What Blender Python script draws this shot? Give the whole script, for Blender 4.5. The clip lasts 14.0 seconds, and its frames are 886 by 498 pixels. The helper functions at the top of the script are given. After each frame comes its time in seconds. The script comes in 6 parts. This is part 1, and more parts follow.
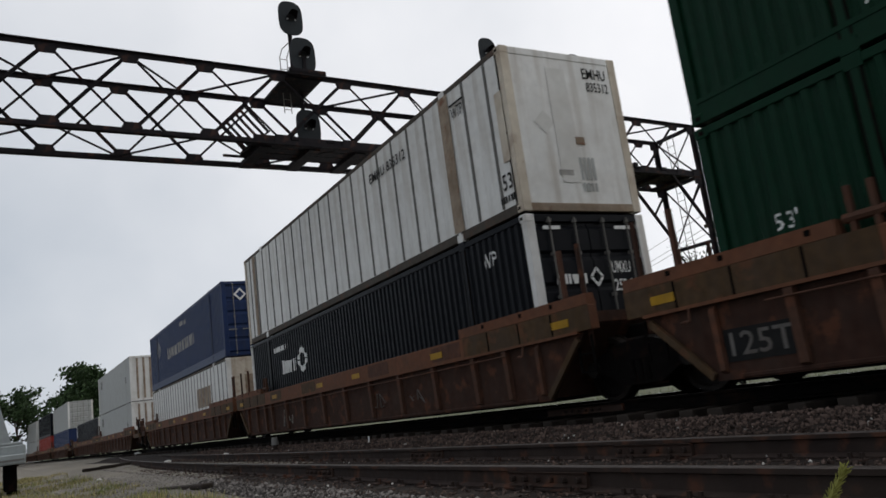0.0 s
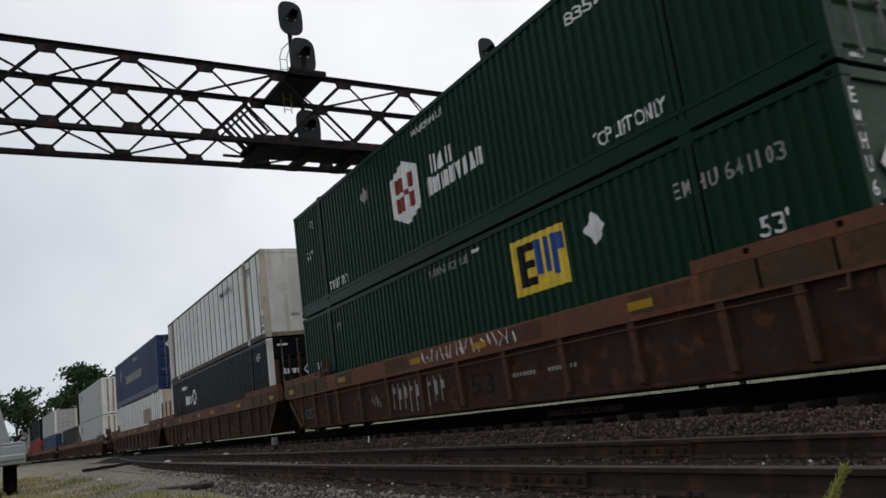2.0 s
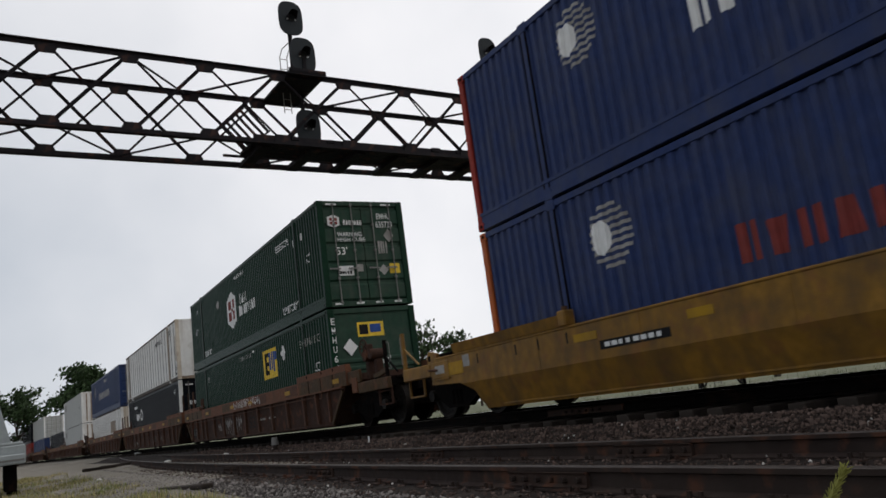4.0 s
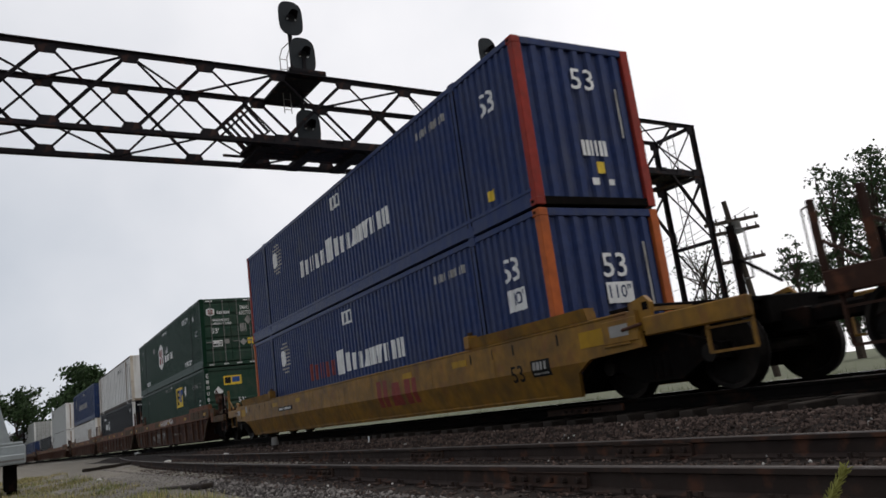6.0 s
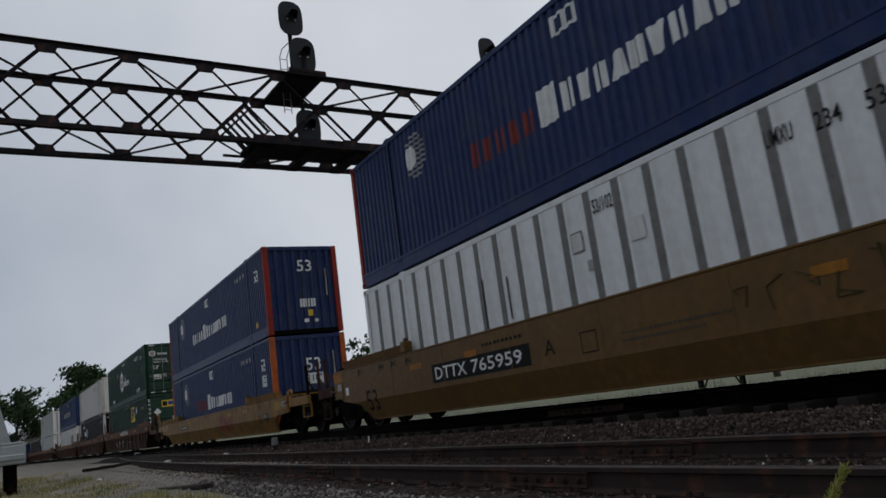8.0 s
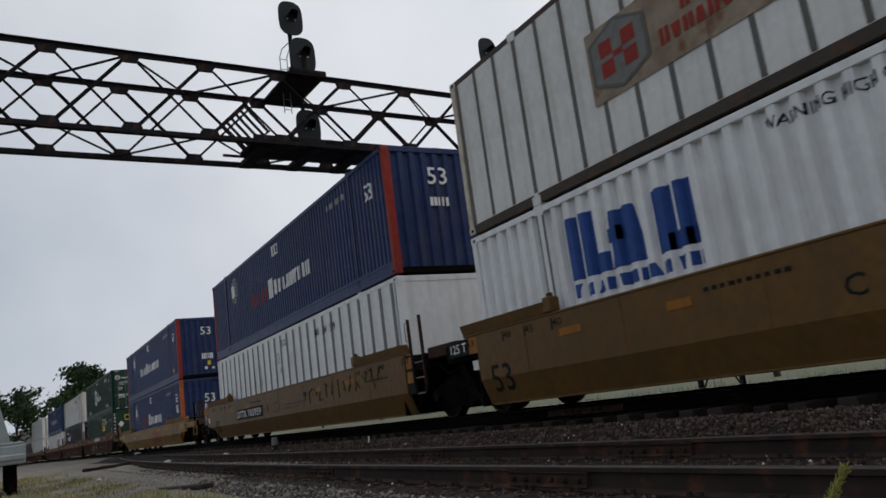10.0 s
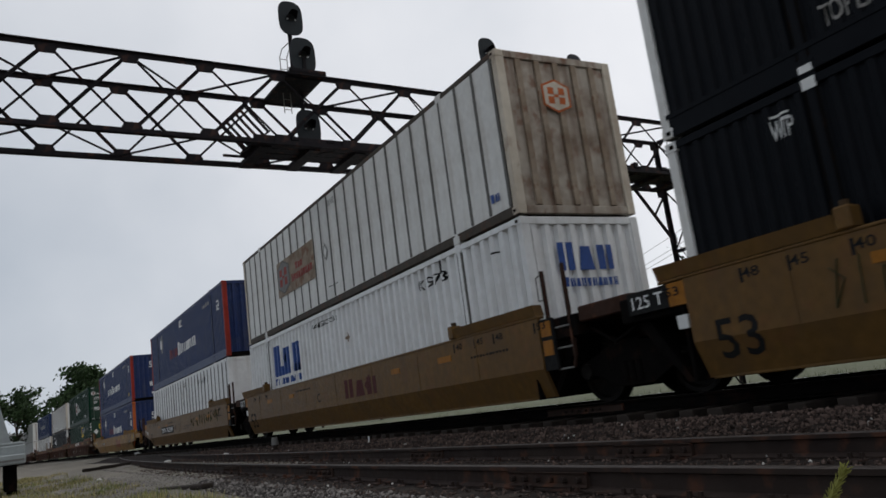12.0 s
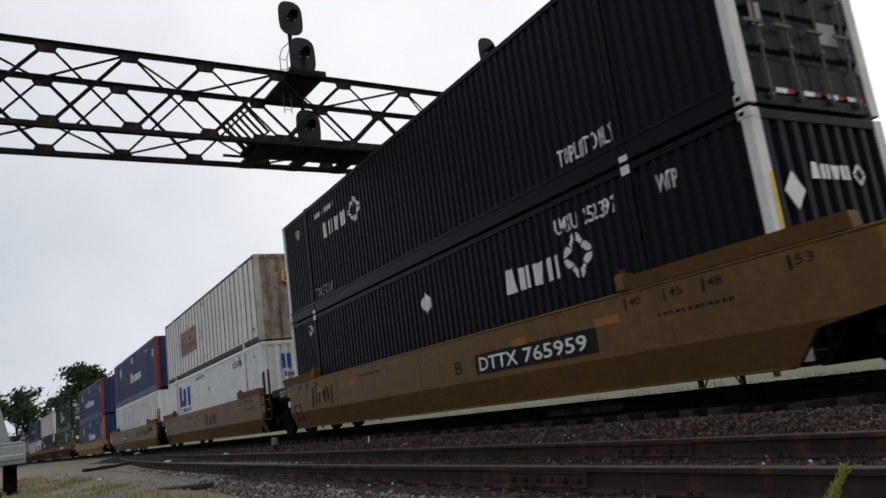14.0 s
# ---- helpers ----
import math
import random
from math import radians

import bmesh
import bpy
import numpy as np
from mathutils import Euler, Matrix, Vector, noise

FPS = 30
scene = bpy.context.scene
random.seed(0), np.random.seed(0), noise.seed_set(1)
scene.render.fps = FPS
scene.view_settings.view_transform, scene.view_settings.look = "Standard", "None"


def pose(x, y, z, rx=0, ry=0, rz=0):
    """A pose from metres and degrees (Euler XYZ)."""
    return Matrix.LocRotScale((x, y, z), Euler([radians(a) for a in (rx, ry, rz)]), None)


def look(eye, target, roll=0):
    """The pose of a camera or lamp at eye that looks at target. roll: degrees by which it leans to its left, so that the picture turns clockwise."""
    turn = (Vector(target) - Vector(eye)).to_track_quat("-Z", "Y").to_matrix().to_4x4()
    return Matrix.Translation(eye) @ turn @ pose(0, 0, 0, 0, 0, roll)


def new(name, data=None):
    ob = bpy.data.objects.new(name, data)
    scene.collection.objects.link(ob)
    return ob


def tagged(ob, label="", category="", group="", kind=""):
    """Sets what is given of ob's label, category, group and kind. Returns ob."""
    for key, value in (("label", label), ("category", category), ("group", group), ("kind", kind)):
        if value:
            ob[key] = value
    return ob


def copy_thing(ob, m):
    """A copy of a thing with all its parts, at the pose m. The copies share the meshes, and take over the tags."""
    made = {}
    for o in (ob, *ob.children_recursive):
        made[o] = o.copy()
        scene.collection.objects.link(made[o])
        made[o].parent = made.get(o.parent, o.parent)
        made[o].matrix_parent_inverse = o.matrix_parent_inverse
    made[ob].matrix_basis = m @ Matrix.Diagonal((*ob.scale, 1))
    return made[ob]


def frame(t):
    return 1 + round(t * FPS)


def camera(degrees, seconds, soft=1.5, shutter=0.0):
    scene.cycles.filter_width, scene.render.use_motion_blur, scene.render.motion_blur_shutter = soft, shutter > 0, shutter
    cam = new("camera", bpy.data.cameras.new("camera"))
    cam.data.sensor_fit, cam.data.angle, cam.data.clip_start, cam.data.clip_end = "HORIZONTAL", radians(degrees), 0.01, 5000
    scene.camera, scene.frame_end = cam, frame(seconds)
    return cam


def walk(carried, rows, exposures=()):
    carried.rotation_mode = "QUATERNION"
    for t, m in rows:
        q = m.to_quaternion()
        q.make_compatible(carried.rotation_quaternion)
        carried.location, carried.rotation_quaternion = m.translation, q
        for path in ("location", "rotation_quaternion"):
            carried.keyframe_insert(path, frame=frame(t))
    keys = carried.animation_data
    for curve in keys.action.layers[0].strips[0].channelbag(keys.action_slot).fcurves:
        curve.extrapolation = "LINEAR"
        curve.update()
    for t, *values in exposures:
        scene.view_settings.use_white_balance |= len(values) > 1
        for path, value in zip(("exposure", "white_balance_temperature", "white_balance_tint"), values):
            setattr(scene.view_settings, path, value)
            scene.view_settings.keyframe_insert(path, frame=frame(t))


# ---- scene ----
# ---- camera ----
XB = 8.41          # middle of the train's track
XA = 4.20          # middle of the near track
XC = 12.65         # middle of the far track
ZA, ZB, ZC = -0.07, 0.05, 0.0   # tops of their rails
RISE = 0.15         # the middle rails above the wagons' datum
EYE = (0.0, 0.0, 0.457)
cam = camera(59.88, 14.0, soft=1.6, shutter=0.15)


def aim(yaw, pitch):
    a, b = radians(yaw), radians(pitch)
    return (EYE[0] + 10 * math.sin(a) * math.cos(b), EYE[1] + 10 * math.cos(a) * math.cos(b), EYE[2] + 10 * math.sin(b))


STAND = look(EYE, aim(30.42, 11.42), roll=-7.61)
EXPOSURES = [(0, 0.04, 6500, 11), (1.5, 0.07, 6550, 11), (2.2, 0.25, 6600, 11), (3, 0.32, 6700, 12), (4.2, 0.1, 6600, 12), (5.5, 0.1, 6600, 12),
             (6.5, 0.2, 6600, 13), (7, -0.08, 6450, 11), (7.5, -0.42, 6200, 10), (8.2, -0.4, 6200, 11), (10.3, -0.12, 6400, 11), (11.2, -0.13, 6450, 11),
             (12, -0.1, 6400, 11), (12.6, 0.0, 6400, 11), (13.0, 0.15, 6500, 11), (13.4, 0.08, 6550, 12), (14, 0.2, 6600, 12)]
walk(cam, [(0, STAND), (14, STAND)], exposures=EXPOSURES)

# ---- sky and light ----
world = bpy.data.worlds.new("overcast_sky")
scene.world = world
world.use_nodes = True
wn, wl = world.node_tree.nodes, world.node_tree.links
wn.clear()
sky = wn.new("ShaderNodeTexSky")
sky.sky_type, sky.sun_disc = "NISHITA", False
sky.sun_elevation, sky.sun_rotation = radians(50), radians(75)
grey = wn.new("ShaderNodeHueSaturation")
grey.inputs["Saturation"].default_value, grey.inputs["Value"].default_value = 0.25, 1.0
wl.new(sky.outputs[0], grey.inputs["Color"])
coord = wn.new("ShaderNodeTexCoord")
cloud = wn.new("ShaderNodeTexNoise")
cloud.inputs["Scale"].default_value, cloud.inputs["Detail"].default_value = 2.6, 5
wl.new(coord.outputs["Generated"], cloud.inputs["Vector"])
ramp = wn.new("ShaderNodeValToRGB")
ramp.color_ramp.elements[0].position, ramp.color_ramp.elements[1].position = 0.0, 1.0
ramp.color_ramp.elements[0].color = (4.1, 4.75, 5.5, 1)
ramp.color_ramp.elements[1].color = (10.6, 10.6, 10.7, 1)
toward = wn.new("ShaderNodeVectorMath")
toward.operation = "DOT_PRODUCT"
toward.inputs[1].default_value = (0.75, -0.12, 0.64)
wl.new(coord.outputs["Generated"], toward.inputs[0])
spread = wn.new("ShaderNodeMapRange")
for k, val in zip((1, 2, 3, 4), (-0.34, 0.74, 0.0, 0.95)):
    spread.inputs[k].default_value = val
wl.new(toward.outputs["Value"], spread.inputs[0])
patchy = wn.new("ShaderNodeMapRange")
for k, val in zip((1, 2, 3, 4), (0.3, 0.7, -0.2, 0.16)):
    patchy.inputs[k].default_value = val
wl.new(cloud.outputs[0], patchy.inputs[0])
total = wn.new("ShaderNodeMath")
wl.new(spread.outputs[0], total.inputs[0])
wl.new(patchy.outputs[0], total.inputs[1])
wl.new(total.outputs[0], ramp.inputs[0])
mix = wn.new("ShaderNodeMix")
mix.data_type = "RGBA"
mix.inputs["Factor"].default_value = 0.85
wl.new(grey.outputs[0], mix.inputs["A"])
wl.new(ramp.outputs[0], mix.inputs["B"])
bg = wn.new("ShaderNodeBackground")
bg.inputs["Strength"].default_value = 0.1
wl.new(mix.outputs["Result"], bg.inputs["Color"])
wo = wn.new("ShaderNodeOutputWorld")
wl.new(bg.outputs[0], wo.inputs[0])
sun = new("sun", bpy.data.lights.new("sun", "SUN"))
sun.data.energy, sun.data.angle, sun.data.color = 0.5, radians(25), (1, 0.97, 0.93)
sun.matrix_world = look((0, 0, 50), (-30, -8, 14))


# ---- materials ----
def material(name, base, rough=0.6, metal=0.0, vary=0.18, grain=8.0, dirt=0.0, dirt_colour=(0.06, 0.045, 0.035), streak=0.0,
             bump=0.15, bump_scale=60.0, rust=0.0, per_piece=0.0, spec=0.12):
    """A painted or natural surface: two scales of tone, dirt, downward streaks, rust blots and fine relief."""
    m = bpy.data.materials.new(name)
    m.use_nodes = True
    n, l = m.node_tree.nodes, m.node_tree.links
    p = n["Principled BSDF"]
    p.inputs["Roughness"].default_value, p.inputs["Metallic"].default_value = rough, metal
    p.inputs["Specular IOR Level"].default_value = spec
    tc = n.new("ShaderNodeTexCoord")

    def noise_at(scale, detail=4, stretch=None):
        t = n.new("ShaderNodeTexNoise")
        t.inputs["Scale"].default_value, t.inputs["Detail"].default_value = scale, detail
        if stretch:
            mp = n.new("ShaderNodeMapping")
            mp.inputs["Scale"].default_value = stretch
            l.new(tc.outputs["Object"], mp.inputs[0])
            l.new(mp.outputs[0], t.inputs["Vector"])
        else:
            l.new(tc.outputs["Object"], t.inputs["Vector"])
        return t.outputs[0]

    def ranged(socket, a, b, lo=0.0, hi=1.0):
        r = n.new("ShaderNodeMapRange")
        for k, v in zip((1, 2, 3, 4), (a, b, lo, hi)):
            r.inputs[k].default_value = v
        l.new(socket, r.inputs[0])
        return r.outputs[0]

    def mixed(factor, a, b, blend="MIX"):
        x = n.new("ShaderNodeMix")
        x.data_type, x.blend_type = "RGBA", blend
        if isinstance(factor, float):
            x.inputs["Factor"].default_value = factor
        else:
            l.new(factor, x.inputs["Factor"])
        for key, v in (("A", a), ("B", b)):
            if isinstance(v, tuple):
                x.inputs[key].default_value = (*v[:3], 1)
            else:
                l.new(v, x.inputs[key])
        return x.outputs["Result"]

    dark, light = tuple(c * (1 - vary) for c in base), tuple(min(1, c * (1 + vary)) for c in base)
    col = mixed(ranged(noise_at(grain), 0.3, 0.7), dark, light)
    col = mixed(ranged(noise_at(0.6, 3), 0.35, 0.7, 0.0, 0.6), col, tuple(c * (1 - 0.8 * vary) for c in base))
    if streak:
        col = mixed(ranged(noise_at(1.0, 5, (5, 5, 0.35)), 0.5, 0.8, 0.0, streak), col, dirt_colour)
    if dirt:
        col = mixed(ranged(noise_at(2.3, 6), 0.42, 0.75, 0.0, dirt), col, dirt_colour)
    if rust:
        col = mixed(ranged(noise_at(3.7, 8), 0.56, 0.66, 0.0, rust), col, (0.16, 0.06, 0.03))
    if per_piece:
        oi = n.new("ShaderNodeObjectInfo")
        geo = n.new("ShaderNodeNewGeometry")
        add = n.new("ShaderNodeMath")
        add.operation = "ADD"
        l.new(oi.outputs["Random"], add.inputs[0])
        l.new(geo.outputs["Random Per Island"], add.inputs[1])
        fr = n.new("ShaderNodeMath")
        fr.operation = "FRACT"
        l.new(add.outputs[0], fr.inputs[0])
        hs = n.new("ShaderNodeHueSaturation")
        l.new(ranged(fr.outputs[0], 0, 1, 1 - per_piece, 1 + per_piece), hs.inputs["Value"])
        l.new(col, hs.inputs["Color"])
        col = hs.outputs[0]
    l.new(col, p.inputs["Base Color"])
    l.new(ranged(noise_at(grain * 2), 0.3, 0.7, max(0.05, rough - 0.12), min(1, rough + 0.12)), p.inputs["Roughness"])
    if bump:
        b = n.new("ShaderNodeBump")
        b.inputs["Strength"].default_value, b.inputs["Distance"].default_value = bump, 0.02
        l.new(noise_at(bump_scale, 5), b.inputs["Height"])
        l.new(b.outputs[0], p.inputs["Normal"])
    return m


M = dict(
    green=material("green_paint", (0.0042, 0.0275, 0.0135), 0.4, dirt=0.2, streak=0.2, spec=0.07, dirt_colour=(0.018, 0.028, 0.02)),
    white=material("white_paint", (0.68, 0.675, 0.65), 0.5, vary=0.07, dirt=0.2, streak=0.5, per_piece=0.05, dirt_colour=(0.28, 0.22, 0.16)),
    offwhite=material("aged_white_paint", (0.56, 0.5, 0.41), 0.6, vary=0.08, dirt=0.35, streak=0.45, dirt_colour=(0.2, 0.13, 0.08), rust=0.3),
    clean=material("bright_white_paint", (0.74, 0.745, 0.74), 0.45, vary=0.06, dirt=0.15, streak=0.3, per_piece=0.04, dirt_colour=(0.3, 0.25, 0.2)),
    grey=material("light_grey_paint", (0.36, 0.37, 0.355), 0.5, vary=0.07, dirt=0.2, streak=0.2, dirt_colour=(0.2, 0.16, 0.12)),
    rib=material("grey_steel_rib", (0.13, 0.125, 0.115), 0.6, dirt=0.3),
    rib_light=material("zinc_rib", (0.19, 0.185, 0.175), 0.55, dirt=0.3),
    navy=material("navy_paint", (0.018, 0.034, 0.095), 0.42, dirt=0.3, streak=0.3, spec=0.1, dirt_colour=(0.04, 0.045, 0.06)),
    blue=material("blue_paint", (0.022, 0.038, 0.112), 0.4, dirt=0.3, streak=0.35, spec=0.1, dirt_colour=(0.08, 0.08, 0.09)),
    black=material("charcoal_paint", (0.0043, 0.0053, 0.0075), 0.4, dirt=0.3, streak=0.2, spec=0.07, dirt_colour=(0.009, 0.009, 0.011)),
    red=material("red_paint", (0.27, 0.03, 0.02), 0.5, dirt=0.25),
    orange=material("orange_paint", (0.42, 0.1, 0.025), 0.5, dirt=0.25),
    brown=material("oxide_brown_paint", (0.044, 0.0215, 0.015), 0.78, vary=0.3, dirt=0.45, streak=0.45, rust=0.4, spec=0.08, dirt_colour=(0.05, 0.035, 0.028)),
    # lighter than the sheets: light on proud posts painted in; also rubbed patches
    post=material("rubbed_brown_paint", (0.085, 0.04, 0.026), 0.65, vary=0.25, dirt=0.4, rust=0.4, spec=0.08),
    plate=material("dull_olive_brown_paint", (0.07, 0.042, 0.021), 0.65, vary=0.3, dirt=0.5, streak=0.4, rust=0.4, spec=0.08),
    chord=material("faded_orange_brown_paint", (0.135, 0.056, 0.03), 0.7, vary=0.2, dirt=0.4, rust=0.3),
    yellow=material("weathered_yellow_paint", (0.24, 0.122, 0.02), 0.5, vary=0.2, dirt=0.75, streak=0.6, rust=0.35, spec=0.15, dirt_colour=(0.07, 0.045, 0.025)),
    tan=material("weathered_tan_yellow_paint", (0.138, 0.074, 0.022), 0.45, vary=0.2, dirt=0.6, streak=0.5, rust=0.2, spec=0.12, dirt_colour=(0.085, 0.052, 0.026)),
    reflect=material("yellow_reflector", (0.36, 0.2, 0.012), 0.5, dirt=0.4),
    # grime plus the shade under the wagons, put into one near-black colour
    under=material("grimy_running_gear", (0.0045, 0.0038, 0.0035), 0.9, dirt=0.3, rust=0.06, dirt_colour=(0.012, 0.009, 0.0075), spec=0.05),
    wheel=material("worn_wheel_steel", (0.009, 0.0075, 0.0065), 0.6, metal=0.2, dirt=0.4),
    ink=material("black_stencil", (0.012, 0.012, 0.012), 0.75, dirt=0.1, dirt_colour=(0.05, 0.04, 0.025)),
    letter=material("white_lettering", (0.72, 0.72, 0.7), 0.5, vary=0.08, dirt=0.25, dirt_colour=(0.3, 0.3, 0.3)),
    faded=material("faded_lettering", (0.33, 0.32, 0.3), 0.6, vary=0.15, dirt=0.5),
    maroon=material("maroon_lettering", (0.2, 0.035, 0.03), 0.5, dirt=0.2),
    csx=material("royal_blue_lettering", (0.03, 0.075, 0.26), 0.45, dirt=0.1),
    sticker=material("yellow_sticker", (0.72, 0.5, 0.05), 0.45, dirt=0.15),
    steel=material("dark_bridge_steel", (0.008, 0.007, 0.009), 0.7, dirt=0.3, rust=0.25, dirt_colour=(0.04, 0.03, 0.03)),
    target=material("signal_black_enamel", (0.018, 0.022, 0.025), 0.5, vary=0.1),
    lens=material("dark_signal_lens", (0.02, 0.02, 0.02), 0.1, bump=0.0),
    rail=material("rusty_rail_web", (0.03, 0.021, 0.018), 0.85, dirt=0.4, rust=0.4),
    railtop=material("worn_rail_head", (0.075, 0.065, 0.06), 0.6, metal=0.5, vary=0.2, dirt=0.4),
    shiny=material("polished_rail_head", (0.7, 0.7, 0.72), 0.22, metal=0.9, vary=0.05, bump=0.0),
    tie=material("weathered_tie_wood", (0.03, 0.024, 0.02), 0.9, vary=0.3, dirt=0.4, bump=0.5, bump_scale=25, per_piece=0.3),
    stone=material("ballast_stone", (0.085, 0.06, 0.05), 0.9, vary=0.3, per_piece=0.7, bump=0.5),
    # much darker than the stones: shade below the train is put into the bed
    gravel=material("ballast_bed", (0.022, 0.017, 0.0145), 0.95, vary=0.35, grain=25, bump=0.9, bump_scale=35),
    leaf=material("tree_leaf", (0.035, 0.06, 0.024), 0.7, vary=0.3, per_piece=0.45, bump=0.0),
    bark=material("tree_bark", (0.06, 0.045, 0.035), 0.9, vary=0.3, bump=0.6, bump_scale=20),
    grass=material("dry_grass", (0.4, 0.34, 0.16), 0.8, vary=0.35, per_piece=0.5, bump=0.0),
    grassgreen=material("green_grass", (0.19, 0.22, 0.07), 0.8, vary=0.35, per_piece=0.4, bump=0.0),
    pole=material("creosoted_pole_wood", (0.05, 0.04, 0.032), 0.9, vary=0.25, bump=0.4, bump_scale=25),
    cabinet=material("grey_green_steel", (0.33, 0.36, 0.36), 0.5, vary=0.1, dirt=0.25),
)


def part(name, bm, mat, parent=None, label="", smooth=False):
    """Links a bmesh as one mesh object under a thing or a part."""
    me = bpy.data.meshes.new(name)
    bmesh.ops.recalc_face_normals(bm, faces=bm.faces)
    bm.to_mesh(me)
    bm.free()
    me.materials.append(M[mat] if isinstance(mat, str) else mat)
    if smooth:
        me.shade_smooth()
    ob = new(name, me)
    ob.parent = parent
    return tagged(ob, label)


def same(ob, parent, m=None):
    """Another object of its own on the mesh of ob."""
    o = new(ob.name.split(".")[0], ob.data)
    o.parent = parent
    if m is not None:
        o.matrix_basis = m
    return o


def box(bm, x0, x1, y0, y1, z0, z1, bevel=0.0):
    r = bmesh.ops.create_cube(bm, size=1, matrix=Matrix.LocRotScale(((x0 + x1) / 2, (y0 + y1) / 2, (z0 + z1) / 2), None, (abs(x1 - x0), abs(y1 - y0), abs(z1 - z0))))
    if bevel:
        es = list({e for v in r["verts"] for e in v.link_edges})
        bmesh.ops.bevel(bm, geom=es, offset=bevel, segments=1, affect="EDGES")
    return bm


def beam(bm, p, q, w, h=None, up=(0, 0, 1)):
    """A straight bar from p to q, w wide and h deep."""
    p, q = Vector(p), Vector(q)
    d = q - p
    rot = d.to_track_quat("Y", "Z")
    bmesh.ops.create_cube(bm, size=1, matrix=Matrix.LocRotScale((p + q) / 2, rot, (w, d.length, h or w)))
    return bm


def tube(bm, p, q, r, n=8, r2=None):
    p, q = Vector(p), Vector(q)
    d = q - p
    bmesh.ops.create_cone(bm, cap_ends=True, segments=n, radius1=r, radius2=r if r2 is None else r2, depth=d.length,
                          matrix=Matrix.LocRotScale((p + q) / 2, d.to_track_quat("Z", "Y"), None))
    return bm


def prism(bm, pts, axis, a, b):
    """A polygon of two coordinates, drawn out along axis from a to b."""
    def at(u, v, w):
        return {"x": (w, u, v), "y": (u, w, v), "z": (u, v, w)}[axis]
    lo = [bm.verts.new(at(u, v, a)) for u, v in pts]
    hi = [bm.verts.new(at(u, v, b)) for u, v in pts]
    bm.faces.new(lo), bm.faces.new(hi[::-1])
    for i in range(len(pts)):
        j = (i + 1) % len(pts)
        bm.faces.new((lo[i], lo[j], hi[j], hi[i]))
    return bm


def B():
    return bmesh.new()


def thing(name, m, label, category, group="", kind=""):
    ob = new(name)
    ob.empty_display_size = 0.3
    ob.matrix_basis = m
    return tagged(ob, label, category, group, kind)


# ---- the way of the tracks ----
def bend(y):
    """How far the train's line swings aside, far off."""
    return -0.00025 * max(0.0, y - 20) ** 2


def on_track(y, z=ZB):
    d = 0.5
    return pose(XB + bend(y), y, z, 0, 0, math.degrees(-math.atan((bend(y + d) - bend(y - d)) / (2 * d))))


RUN = (7.2376101, -0.097177850, 0.035430324, -0.0052708353, 0.00034860100, -0.0000083819384)


def run(t):
    """Metres that the train has gone after t seconds."""
    return sum(c * t ** (i + 1) for i, c in enumerate(RUN))


# ---- ground and tracks ----
PROFILE = [(-3000, -0.6), (-12, -0.45), (-2, -0.40), (1.6, -0.36), (2.5, -0.31), (2.9, -0.25), (5.5, -0.24), (5.7, -0.25), (6.0, -0.2), (6.55, -0.06), (6.85, -0.07), (7.2, -0.07), (9.6, -0.07), (9.9, -0.14), (10.6, -0.2),
           (11.2, -0.18), (14.1, -0.18), (15.2, -0.3), (17, -0.3), (40, -0.2), (3000, -0.4)]


def ground_z(x):
    return float(np.interp(x, [p[0] for p in PROFILE], [p[1] for p in PROFILE]))


def turnout(y):
    """How far the near track leans towards the train's track, far off."""
    return min(0.00115 * max(0.0, y - 5) ** 2, XB - XA + bend(y))


def make_ground():
    xs = [-3000, -400, -60, -12, -6, -2, 0, 1.6, 2.2, 2.5, 2.9, 3.5, 5, 5.7, 6.0, 6.3, 6.55, 6.85, 7.2, 8.4, 9.6, 9.9, 10.6, 11.2, 14.1, 15.2, 17, 25, 40, 100, 400, 3000]
    ys = [-3000, -300, -60, -20] + [i * 1.0 for i in range(-10, 41)] + [45, 50, 60, 80, 120, 200, 500, 3000]
    bm = B()
    rnd = random.Random(3)
    grid = []
    for y in ys:
        row = []
        for x in xs:
            b = bend(y) if 2 < x < 40 and y < 300 else 0
            wob = rnd.uniform(-0.025, 0.025) if abs(x) < 30 and (x < 2.3 or x > 14.5) else 0
            row.append(bm.verts.new((x + b, y, ground_z(x) + wob)))
        grid.append(row)
    for a, b in zip(grid, grid[1:]):
        for i in range(len(xs) - 1):
            f = bm.faces.new((a[i], a[i + 1], b[i + 1], b[i]))
            # slot 2 is the track bed, its colour darkened for the train's shade
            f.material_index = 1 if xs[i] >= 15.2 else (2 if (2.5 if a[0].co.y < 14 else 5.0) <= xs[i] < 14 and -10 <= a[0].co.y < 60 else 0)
    m = material("gravelly_ground", (0.21, 0.19, 0.165), 0.95, vary=0.35, grain=9, dirt=0.6, dirt_colour=(0.15, 0.135, 0.075), bump=0.8, bump_scale=30)
    ob = part("ground", bm, m)
    ob.data.materials.append(material("rough_grass_ground", (0.12, 0.13, 0.08), 0.95, vary=0.35, grain=5, dirt=0.4, dirt_colour=(0.19, 0.185, 0.16), bump=0.8, bump_scale=20))
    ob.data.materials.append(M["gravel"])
    tagged(ob, "gravel and dirt ground with sparse dry grass", "ground", kind="structure")


RAIL = [(-0.07, -0.17), (0.07, -0.17), (0.07, -0.155), (0.012, -0.135), (0.01, -0.045), (0.036, -0.035), (0.036, -0.006), (0.028, 0.0),
        (-0.028, 0.0), (-0.036, -0.006), (-0.036, -0.035), (-0.01, -0.045), (-0.012, -0.135), (-0.07, -0.155)]


